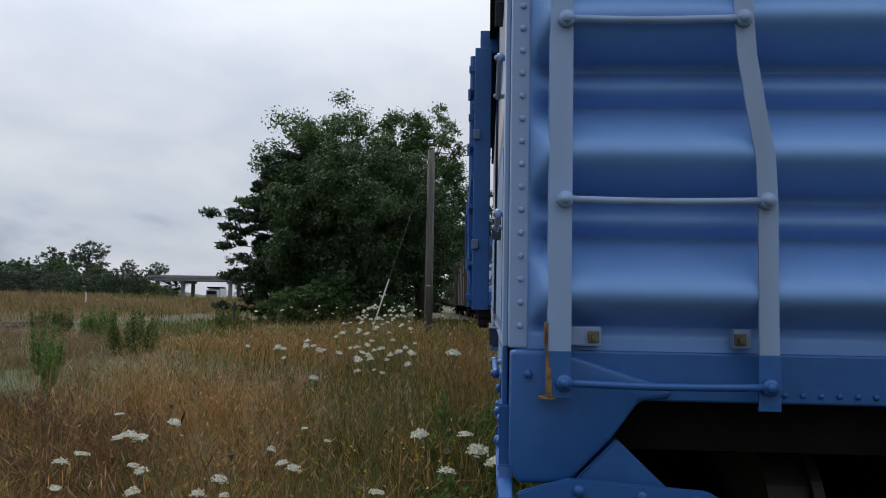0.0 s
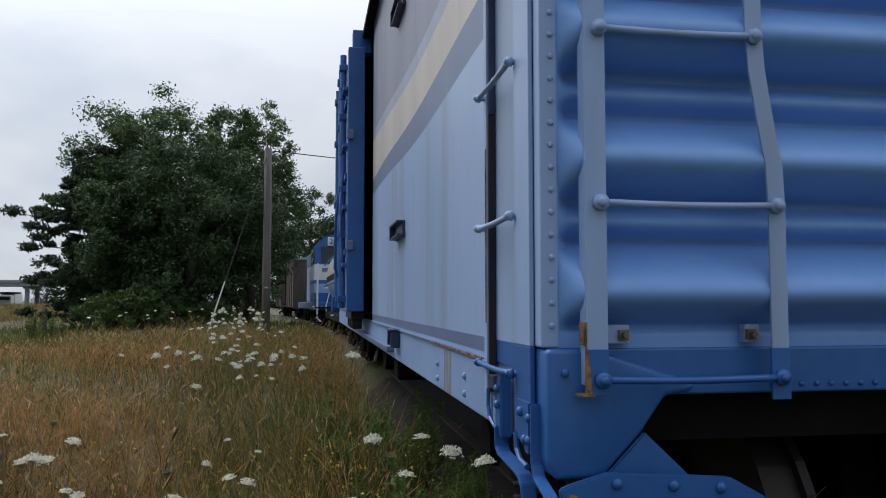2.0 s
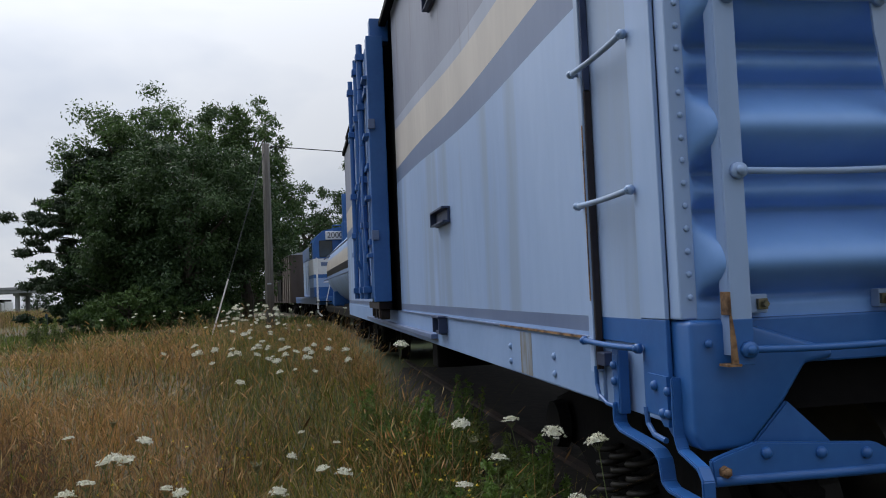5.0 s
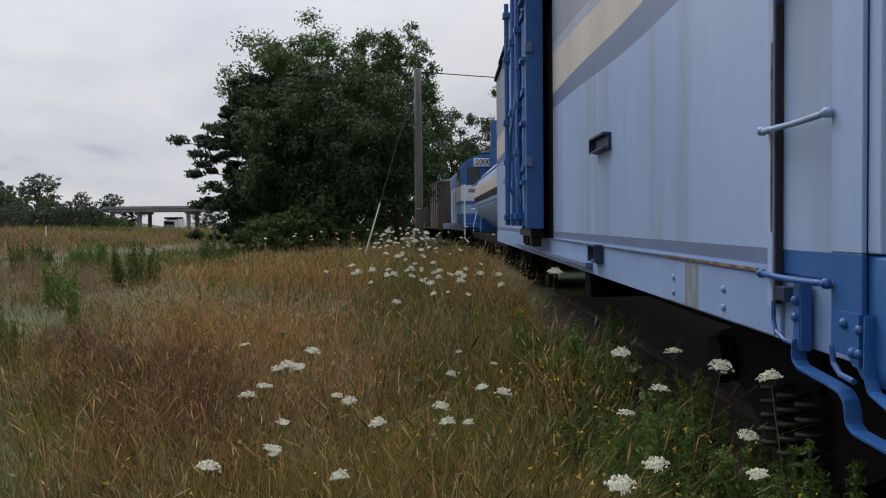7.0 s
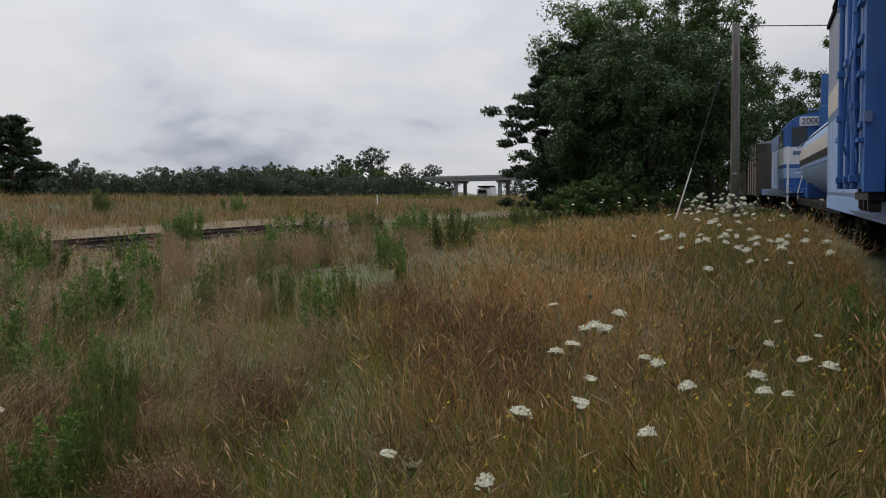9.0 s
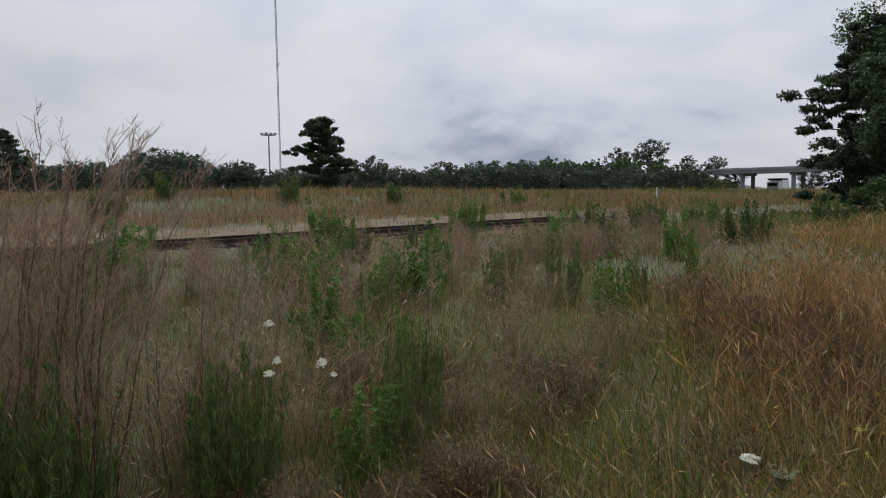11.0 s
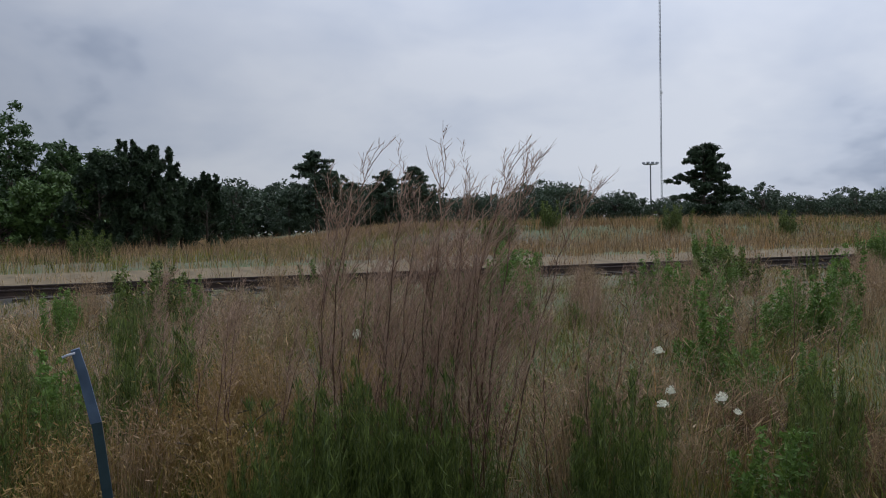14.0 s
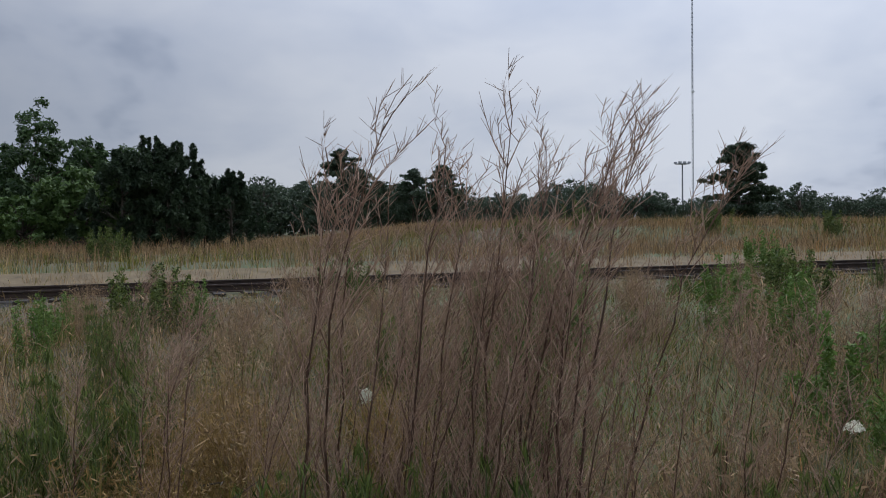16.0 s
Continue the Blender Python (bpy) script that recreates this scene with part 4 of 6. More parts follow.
def locomotive():
    loco = thing("locomotive", (0, 0, 0), "blue and white diesel locomotive numbered 2000", "locomotive")
    part("frame", box(bmesh.new(), -1.38, 1.38, -6.9, 7.2, 1.0, 1.32, 0.03), M_BLUE, loco, "royal blue frame")
    bm = prism(bmesh.new(), [(-1.5, 1.32), (-1.5, 3.45), (-1.38, 3.8), (-1.1, 4.05), (-0.5, 4.18), (0.5, 4.18), (1.1, 4.05), (1.38, 3.8), (1.5, 3.45), (1.5, 1.32)], "y", -6.2, -3.9)
    for f in bm.faces:
        f.material_index = 0
    cab = part("cab", bm, M_BLUE, loco, "royal blue cab with rounded roof")
    part("cab_band", box(bmesh.new(), -1.512, 1.512, -6.212, -3.9, 2.25, 2.9), M_WHITE, cab, "white band")
    part("cab_band", box(bmesh.new(), -1.514, 1.514, -6.214, -3.9, 2.1, 2.25), M_BLUE, cab)
    part("cab_band", box(bmesh.new(), -1.512, 1.512, -6.212, -3.9, 1.72, 2.1), M_LIGHT, cab, "pale blue lower cab")
    for x0, x1 in ((-1.25, -0.7), (0.7, 1.25)):
        part("window", box(bmesh.new(), x0, x1, -6.225, -6.19, 2.95, 3.65, 0.02), M_GLASS, cab, "dark cab window")
    part("window", box(bmesh.new(), -1.52, -1.49, -5.6, -4.5, 2.95, 3.6, 0.01), M_GLASS, cab)
    part("louvre", box(bmesh.new(), -1.2, -0.75, -6.225, -6.2, 2.6, 2.75, 0.005), M_BAND, cab)
    part("hood", box(bmesh.new(), -0.95, 0.95, -3.9, 6.6, 1.32, 3.9, 0.08), M_LIGHT, loco, "pale blue hood")
    part("hood_top", box(bmesh.new(), -0.97, 0.97, -3.9, 6.6, 3.2, 3.95, 0.08), M_BLUE, loco, "royal blue upper hood")
    for k in range(7):
        part("hood_door", box(bmesh.new(), -0.972, -0.95, -3.6 + 1.35 * k, -2.5 + 1.35 * k, 1.5, 3.0, 0.01), M_LIGHT, loco)
    part("nose", box(bmesh.new(), -0.3, 0.95, -7.0, -6.2, 1.32, 3.5, 0.1), M_BLUE, loco, "royal blue short hood")
    board = part("number_board", box(bmesh.new(), -0.98, -0.2, -6.30, -6.205, 3.67, 4.02, 0.02), M_WHITE, loco, "white number board")
    letters("2000", 0.33, Matrix.Translation((-0.59, -6.306, 3.845)) @ pose(0, 0, 0, 90), board, M_INK, "black numerals 2000")
    part("horn_bar", tube(bmesh.new(), [(-0.6, -5.6, 4.15), (-0.6, -5.6, 4.32), (0.5, -5.6, 4.32), (0.5, -5.6, 4.15)], 0.03), M_BLUE, loco)
    # steps and white handrails at the corner
    part("handrail", tube(bmesh.new(), [(-1.45, -7.05, 2.9), (-1.45, -7.05, 0.7), (-1.3, -7.1, 0.55)], 0.038), M_WHITE, loco, "white corner handrail")
    part("handrail", tube(bmesh.new(), [(-1.2, -7.1, 1.9), (-0.5, -7.1, 1.95)], 0.02), M_WHITE, loco)
    part("handrail", tube(bmesh.new(), [(-0.9, -7.1, 2.0), (-1.1, -7.1, 1.2), (-1.1, -7.1, 0.9)], 0.02), M_WHITE, loco)
    for z in (0.5, 0.8, 1.1):
        part("step", box(bmesh.new(), -1.5, -0.9, -7.15, -6.8, z, z + 0.04, 0.005), M_BLACK, loco)
    # blue frame with uprights over the nose
    for x in (-0.2, 0.2):
        part("upright", box(bmesh.new(), x - 0.12, x + 0.12, -6.95, -6.7, 3.4, 5.5 + 0.45 * (x > 0), 0.02), M_BLUE, loco, "royal blue upright")
    part("top_bar", box(bmesh.new(), 0.05, 0.8, -6.95, -6.7, 5.85, 6.0, 0.02), M_BLUE, loco)
    part("mast_base", box(bmesh.new(), -0.35, 1.0, -7.05, -6.5, 3.3, 4.35, 0.05), M_BLUE, loco)
    bogie(loco, 0.0, -4.6)
    bogie(loco, 0.0, 4.6)
    return loco


def brown_car():
    car = thing("boxcar", (0, 0, 0), "weathered brown boxcar behind the locomotive", "boxcar")
    part("body", box(bmesh.new(), -1.5, 1.5, -6.6, 6.6, 1.0, 3.85, 0.02), M_BROWNCAR, car, "weathered brown body")
    part("roof", prism(bmesh.new(), [(-1.55, 3.85), (0, 4.15), (1.55, 3.85)], "y", -6.65, 6.65), M_GALV, car, "pale metal roof")
    for k in range(12):
        part("side_post", box(bmesh.new(), -1.55, -1.49, -6.5 + 1.18 * k, -6.42 + 1.18 * k, 1.02, 3.84, 0.004), M_BROWNCAR, car)
    part("door", box(bmesh.new(), -1.56, -1.49, -1.2, 1.2, 1.1, 3.6, 0.01), M_BLACK, car, "dark sliding door")
    bogie(car, 0.0, -4.6)
    bogie(car, 0.0, 4.6)
    return car


tank_car().matrix_basis = along(22.2)
locomotive().matrix_basis = along(37.8)
brown_car().matrix_basis = along(53.0)

# ---- utility pole with its wires and guy ----
pole_z = float(height(-1.86, 22))
pole = thing("utility_pole", (-1.86, 22, pole_z), "weathered grey wooden utility pole with guy wire", "utility pole")
bm = bmesh.new()
tube(bm, [(-1.86, 22, pole_z - 0.3), (-1.86, 22, 2.2), (-1.85, 22, 4.2), (-1.86, 22, 5.9)], 0.128, 20, 0.108)
part("pole", bm, M_WOOD, pole, "", True)
part("insulator", cyl(bmesh.new(), (-1.74, 22, 5.78), (-1.64, 22, 5.82), 0.035, 0.03), M_INK, pole)
part("guy_wire", tube(bmesh.new(), [(-1.9, 21.9, 5.6), (-3.3, 20.5, 0.6), (-3.42, 20.38, 0.2)], 0.012, 6), M_CABLE, pole, "thin steel guy wire")
part("guy_guard", tube(bmesh.new(), [(-2.93, 20.87, 1.92), (-3.16, 20.64, 1.1), (-3.4, 20.4, 0.25)], 0.021, 8), M_CREAM, pole, "white plastic guy guard")
part("tag", box(bmesh.new(), -1.92, -1.8, 21.845, 21.87, 1.75, 1.79, 0.004), M_GALV, pole)
wire = thing("overhead_wire", (-1.64, 22, 5.8), "sagging black overhead wire on the pole", "wire")
bm = bmesh.new()
tube(bm, [(-1.64 + 30 * t, 22 + 2.0 * t, 5.82 - 2.0 * t * (1 - t) - 0.3 * t) for t in np.linspace(0, 1, 24)], 0.014, 6)
part("wire", bm, M_CABLE, wire)


# ---- trees ----
def leaf_cloud(rng, centres, radii, count, size, long=1.0, droop=0.0, up=0.0, flat=1.0, face=0.0):
    """Many small leaf blades, each a bent pair of triangles, gathered about the centres; face turns them outwards and to the sky."""
    k = rng.integers(0, len(centres), count)
    d = rng.normal(size=(count, 3))
    d /= np.linalg.norm(d, axis=1)[:, None]
    d[:, 2] *= flat
    p = centres[k] + d * (radii[k] * (rng.random(count) ** 0.45 if not face else 0.25 + 0.5 * np.minimum(1.5, np.abs(rng.normal(size=count)))))[:, None]
    a = rng.normal(size=(count, 3)) + (0, 0, up)
    a[:, 2] -= droop
    n = rng.normal(size=(count, 3)) + face * (d + (0, 0, 0.6))
    if face:
        a -= n * (np.sum(a * n, 1) / np.sum(n * n, 1))[:, None]
    a /= np.linalg.norm(a, axis=1)[:, None] + 1e-9
    b = np.cross(a, n)
    b /= np.linalg.norm(b, axis=1)[:, None] + 1e-9
    s = size * (0.6 + 0.8 * rng.random(count))[:, None]
    v = np.stack([p - a * s * long, p - b * s * 0.45, p + a * s * long, p + b * s * 0.45], 1).reshape(-1, 3)
    i = 4 * np.arange(count)[:, None]
    return v, np.concatenate([i + [0, 1, 2], i + [0, 2, 3]])


def limb(bm, p0, p1, r0, r1, rng, bend=0.12):
    p0, p1 = np.array(p0, float), np.array(p1, float)
    n = 5
    pts = [p0 + (p1 - p0) * t / n + (rng.normal(size=3) * bend * np.linalg.norm(p1 - p0) * 0.3 if 0 < t < n else 0) for t in range(n + 1)]
    tube(bm, [tuple(p) for p in pts], r0, 7, r1)


def broadleaf(seed, tall, wide, leaves, size, low=0.12, clumps=90, leaf_mat=None, long=1.0, droop=0.0, lumpy=0.3, tuft=1.0):
    """Trunk with limbs as one mesh, crown of leaf clumps with gaps as another; stands on the origin."""
    rng = np.random.default_rng(seed)
    bm = bmesh.new()
    top = tall * 0.62
    limb(bm, (0, 0, -0.3), (0.15 * wide * rng.normal() * 0.3, 0, top), 0.028 * tall + 0.05, 0.05, rng, 0.06)
    cent = []
    while len(cent) < clumps:
        u = rng.normal(size=3)
        u /= np.linalg.norm(u)
        lump = 1 + lumpy * math.sin(3.1 * u[0] + 2.3 * u[1] * 2 + seed) * math.cos(2.7 * u[2] * 2 + seed * 1.3) + 0.12 * rng.normal()
        reach = (0.55 + 0.45 * rng.random() ** 0.6) * lump
        p = np.array([u[0] * wide / 2 * reach, u[1] * wide / 2 * reach, tall * (0.5 + low / 2) + u[2] * tall * (0.5 - low / 2) * reach])
        if p[2] > tall * low * 0.6:
            cent.append(p)
    cent = np.array(cent)
    for p in cent[:26]:
        start = (0, 0, max(0.12 * tall, min(top, p[2] * 0.6)))
        limb(bm, start, p, 0.012 * tall, 0.015, rng)
    trunk = made(bm, "trunk", True)
    trunk.materials.append(M_BARK)
    rad = wide * (0.05 + 0.07 * rng.random(len(cent))) * tuft
    v, f = leaf_cloud(rng, cent, rad, leaves, size, long, droop, 0.0, 0.75, 1.1)
    return trunk, tri_mesh("crown", v, f, leaf_mat or M_LEAF)


def pine(seed, tall, wide, tufts, size, bare=0.25, leaf_mat=None, ragged=0.35, spire=False):
    """A pine: straight trunk, level limbs in uneven tiers, needle tufts at their ends."""
    rng = np.random.default_rng(seed)
    bm = bmesh.new()
    tube(bm, [(0, 0, -0.3), (0.05, 0, tall * 0.4), (-0.04, 0.03, tall * 0.75), (0, 0, tall * 0.98)], 0.018 * tall + 0.04, 8, 0.03)
    cent, rad = [], []
    tiers = int(tall * 1.1) + 5
    for k in range(tiers):
        h = bare + (1 - bare) * (k + 0.5 * rng.random()) / tiers
        reach = wide / 2 * math.sin(math.pi * min(1, 0.18 + 0.82 * (h - bare) / (1 - bare)) ** 0.75) * (1 - ragged / 2 + ragged * rng.random()) + 0.08 * wide
        if spire:
            q = (h - bare) / (1 - bare)
            reach = wide / 2 * min(1.0, 0.62 + 1.6 * q, 0.20 + 1.5 * (1 - q)) * (1 - ragged / 2 + ragged * rng.random())
        for j in range(rng.integers(4, 7)):
            a = rng.random() * 6.283
            r = reach * (0.65 + 0.5 * rng.random())
            end = np.array([r * math.cos(a), r * math.sin(a), h * tall + 0.12 * r])
            tube(bm, [(0, 0, h * tall), tuple(end * (0.5, 0.5, 1) - (0, 0, 0.05 * r)), tuple(end)], 0.006 * tall, 5, 0.012)
            for q in (0.5, 0.75, 1.0):
                cent.append(end * (q, q, 1) + rng.normal(size=3) * 0.05 * wide * 0.4)
                rad.append(wide * 0.07 * (0.7 + 0.6 * rng.random()))
    trunk = made(bm, "trunk", True)
    trunk.materials.append(M_BARK)
    v, f = leaf_cloud(rng, np.array(cent), np.array(rad), tufts, size, 1.5, 0.0, 0.6, 0.42, 0.8)
    return trunk, tri_mesh("crown", v, f, leaf_mat or M_NEEDLE)


def plant_tree(meshes, x, y, label, s=1.0, turn=0.0, group="", name="tree", category="tree", tall=1.0, sink=0.0):
    trunk, crown = meshes
    ob = thing(name, (0, 0, 0), label, category, group)
    part("trunk", trunk, None, ob)
    part("crown", crown, None, ob)
    ob.matrix_basis = Matrix.LocRotScale((x, y, float(height(x, y)) - 0.05 - sink), Euler((0, 0, turn)), (s, s, s * tall))
    return ob


# the grove behind the pole
plant_tree(broadleaf(3, 11.0, 8.0, 84000, 0.08, 0.12, 330, M_LEAF, lumpy=0.2), -8.3, 39.5, "tall leafy green tree in the grove", 1.0, 0.4)
plant_tree(broadleaf(8, 11.4, 5.2, 46000, 0.075, 0.1, 420, M_LEAF, lumpy=0.2), -3.7, 40.0, "tall airy green tree in the grove", 1.0, 1.4)
plant_tree(broadleaf(5, 8.8, 7.8, 84000, 0.075, 0.0, 360, M_LEAFDARK, 1.2, 0.6), -5.8, 34.8, "dense dark drooping tree at the front of the grove", 1.0, 2.0)
plant_tree(broadleaf(17, 7.0, 5.0, 32000, 0.085, 0.0, 200, M_LEAFDARK, 1.1, 0.4), -8.3, 35.8, "dark green tree at the edge of the grove", 1.0, 0.7)
plant_tree(pine(11, 8.9, 6.6, 62000, 0.085, 0.04, ragged=0.45), -10.2, 38.6, "dark ragged pine at the edge of the grove", 1.0, 0.3, name="pine", category="pine")
plant_tree(pine(12, 3.4, 2.4, 5000, 0.10, 0.1), -11.8, 41.5, "smaller dark pine beside the grove", 1.0, 1.3, name="pine", category="pine")
plant_tree(broadleaf(18, 4.2, 4.2, 16000, 0.085, 0.0, 160, M_LEAFDARK), -10.4, 38.2, "dark green low tree at the edge of the grove", 1.0, 0.5)
BUSH = broadleaf(21, 2.5, 3.6, 7000, 0.085, 0.0, 110, M_LEAF)
BUSHLIGHT = broadleaf(22, 2.2, 3.4, 7000, 0.085, 0.0, 110, M_LEAFLIGHT)
for x, y, s, k in ((-7.7, 31.8, 0.85, 1), (-8.8, 33.0, 0.6, 0), (-6.5, 31.9, 0.6, 0), (-10.2, 35.5, 0.5, 0), (-4.4, 32.4, 0.5, 0)):
    plant_tree(BUSHLIGHT if k else BUSH, x, y, "low green bush at the foot of the grove", s, x, "bushes at the grove", "bush", "bush")
# behind the locomotive
plant_tree(broadleaf(31, 9.4, 7.4, 34000, 0.10, 0.02, 220, M_LEAFDARK), -0.4, 58, "dark tree behind the train", 1.0, 0.2)
plant_tree(broadleaf(33, 11.4, 7.0, 24000, 0.12, 0.05, 200, M_LEAF), 5.6, 56, "bright green tree behind the train", 1.0, 0.9)
plant_tree(broadleaf(34, 8.0, 8.0, 18000, 0.13, 0.0, 180, M_LEAFDARK), -4.5, 66, "dark tree behind the train", 1.0, 2.2)


# left side beyond the second track
def young_pine(seed, tall, wide, tufts, size=0.10):
    """A bushy young pine: several upright leaders, each with rising shoots that end in candles of needles."""
    rng = np.random.default_rng(seed)
    bm = bmesh.new()
    tube(bm, [(0, 0, -0.2), (0.03, 0, tall * 0.5), (0, 0.02, tall * 0.95)], 0.09, 7, 0.02)
    cent, rad = [], []
    for k in range(int(12 * tall)):
        h = 0.04 + 0.94 * rng.random() ** 0.85
        a = 6.283 * rng.random()
        r = wide / 2 * min(1.0, 1.15 * (1 - h) ** 0.6 + 0.05) * (0.4 + 0.75 * rng.random())
        end = np.array([r * math.cos(a), r * math.sin(a), h * tall])
        tube(bm, [(0, 0, max(0.1, h * tall - 0.45 * r)), tuple(end * (0.6, 0.6, 1) - (0, 0, 0.12 * r)), tuple(end)], 0.022, 4, 0.008)
        shoot = (0.25 + 0.55 * rng.random()) * (0.5 + 0.5 * h)
        for q in np.linspace(0, 1, 5):
            cent.append(end + (0.05 * rng.normal(), 0.05 * rng.normal(), shoot * q))
            rad.append(0.19 * (1.15 - 0.85 * q))
    for q in np.linspace(0.8, 1.06, 7):
        cent.append(np.array([0, 0, tall * q]))
        rad.append(0.24 * (1.5 - 1.3 * q))
    trunk = made(bm, "trunk", True)
    trunk.materials.append(M_BARK)
    v, f = leaf_cloud(rng, np.array(cent), np.array(rad), tufts, size, 1.5, 0.0, 1.2, 0.9, 0.5)
    return trunk, tri_mesh("crown", v, f, M_NEEDLE)


for k, (x, y, tall, wide) in enumerate(((-45.5, -1.4, 5.3, 4.6), (-45.3, 0.1, 5.1, 4.6), (-44.6, -2.7, 4.3, 4.2), (-46.4, 2.6, 3.7, 3.4), (-47.0, 1.3, 3.4, 3.6), (-44.4, -0.6, 3.4, 4.2))):
    plant_tree(young_pine(41 + k, tall, wide, int(4400 * wide)), x, y, "bushy dark young pine at the meadow's edge", 1.0, k * 0.9, "young pines", "pine", "pine")
plant_tree(broadleaf(44, 4.3, 4.4, 14000, 0.12, 0.0, 160, M_LEAFLIGHT), -47.6, -4.6, "bright green young tree at the meadow's edge", 1.0, 0.0)
plant_tree(broadleaf(48, 3.0, 3.6, 9000, 0.12, 0.0, 110, M_LEAFLIGHT), -47.3, -7.4, "low bright green tree at the meadow's edge", 1.0, 0.8)
plant_tree(broadleaf(45, 8.3, 6.4, 16000, 0.15, 0.0, 190, M_LEAFDARK), -61.0, -8.2, "green tree behind the pines", 1.0, 0.3)
plant_tree(broadleaf(49, 7.5, 5.6, 14000, 0.15, 0.0, 170, M_LEAFDARK), -61.2, -4.4, "green tree behind the pines", 1.0, 2.1)
plant_tree(broadleaf(46, 8.6, 8.0, 14000, 0.17, 0.0, 170, M_LEAFDARK), -62, -15.5, "green tree behind the pines", 1.0, 1.3)
plant_tree(broadleaf(47, 4.0, 5.0, 9000, 0.13, 0.0, 130, M_LEAFLIGHT), -48.5, -11.8, "bright green young tree at the meadow's edge", 1.0, 2.0)
FARPINE = pine(51, 10.5, 8.8, 22000, 0.20, 0.10, M_NEEDLE, 0.3, True)
plant_tree(FARPINE, -85, 68.5, "lone broad pine standing beyond the mound", 1.0, 0.0, name="pine", category="pine")
FARTREES = [broadleaf(60 + k, 10, 9 + k, 4200, 0.30, 0.0, 150, M_FAR, lumpy=0.2, tuft=1.15) for k in range(4)]
FARP2 = pine(71, 11, 7.0, 6500, 0.26, 0.2, M_FAR, 0.6)
# how high the woods stand along the horizon, by bearing in degrees
WOOD_AT = [20, 31, 34, 36, 39, 42, 44, 46, 48, 52, 54, 55.4, 57.3, 59, 61, 64, 66, 68.5, 72, 76, 79, 84, 100, 130]
WOOD_UP = [0.030, 0.030, 0.033, 0.040, 0.038, 0.037, 0.029, 0.045, 0.036, 0.036, 0.034, 0.046, 0.040, 0.054, 0.059, 0.042, 0.045, 0.05, 0.056, 0.058, 0.063, 0.064, 0.068, 0.07]
rng = np.random.default_rng(5)
for k in range(150):
    a = 24 + 104 * k / 149 + 0.3 * rng.normal()
    far = a < 62 or k % 2
    r = (150 + 25 * rng.random()) if far else 108 + 16 * rng.random()
    x, y = -1.3 - r * math.sin(radians(a)), -1.9 + r * math.cos(radians(a))
    top = 1.25 + r * float(np.interp(a, WOOD_AT, WOOD_UP)) * (1.0 - 0.28 * rng.random() ** 1.6) - float(height(x, y))
    plant_tree(FARTREES[k % 4], x, y, "distant tree in the wood along the horizon", top / 9.7, rng.random() * 6, "trees along the horizon")
for x, y, s in ((-80, 16.4, 0.76), (-81, 27.3, 0.58), (-83, 24.6, 0.55), (-79, 13.5, 0.42), (-82, 20.5, 0.45)):
    plant_tree(FARP2, x, y, "dark pine in front of the far wood", s, x, "pines before the far wood", "pine", "pine")
for x, y, s, m in ((-94.5, 167, 0.60, 0), (-88, 170, 0.78, 1), (-108, 165, 0.36, 2), (-120, 165, 0.36, 3), (-75, 176, 0.50, 1), (-71, 177, 0.44, 2), (-80, 172, 0.40, 0), (-132, 170, 0.36, 1), (-66, 215, 0.6, 3), (-45, 230, 0.7, 2), (-56, 240, 0.6, 0)):
    plant_tree(FARTREES[m], x, y, "distant tree beside the road bridge", s, x, "trees beside the bridge")
FARBUSH = broadleaf(81, 3.4, 5.5, 2600, 0.2, 0.0, 90, M_LEAF)
for k in range(20):
    x, y = -66 - 3.2 * k * (0.8 + 0.4 * rng.random()), 158 + 5 * rng.random() - 0.3 * k
    plant_tree(FARBUSH, x, y, "green bush on the bridge embankment", 0.7 + 0.5 * rng.random(), k, "bushes on the embankment", "bush", "bush")

# ---- road bridge, truck, mast, floodlight ----
bridge = thing("road_bridge", (-50, 172, 0), "grey concrete road bridge on slim piers", "bridge")
part("deck", box(bmesh.new(), -74, -20, 168, 177, 4.35, 5.0, 0.05), M_CONCRETE, bridge)
part("parapet", box(bmesh.new(), -74, -20, 167.8, 168.1, 5.0, 5.55, 0.02), M_CONCRETE, bridge, "pale concrete parapet")
part("guard_rail", box(bmesh.new(), -130, -74, 167.8, 167.9, 5.0, 5.3, 0.02), M_GALV, bridge)
for x in (-66.5, -56.0, -44, -32):
    bm = cyl(bmesh.new(), (x, 169.5, -0.2), (x, 169.5, 4.0), 0.45)
    cyl(bm, (x, 175.5, -0.2), (x, 175.5, 4.0), 0.45)
    box(bm, x - 0.55, x + 0.55, 168.6, 176.4, 3.85, 4.36)
    part("pier", bm, M_CONCRETE, bridge)
truck = thing("box_truck", (-63, 182, 0), "small white truck under the bridge", "truck")
part("cab", box(bmesh.new(), -64.6, -62.0, 178.5, 180.3, 0.6, 2.6, 0.15), M_WHITE, truck, "white cab")
part("windscreen", box(bmesh.new(), -64.3, -62.3, 178.44, 178.6, 1.6, 2.3, 0.04), M_GLASS, truck)
part("body", box(bmesh.new(), -64.7, -61.9, 180.4, 185, 0.8, 2.9, 0.05), M_WHITE, truck)
part("roof_rack", box(bmesh.new(), -64.6, -62.0, 179, 184.5, 2.92, 3.3, 0.05), M_BLACK, truck)
for x in (-64.4, -62.2):
    for y in (179.3, 183.8):
        part("wheel", cyl(bmesh.new(), (x - 0.15, y, 0.42), (x + 0.15, y, 0.42), 0.42, None, 16), M_BLACK, truck)
mast = thing("radio_mast", (-250, 187.8, 0), "tall slender lattice radio mast on the horizon", "radio mast")
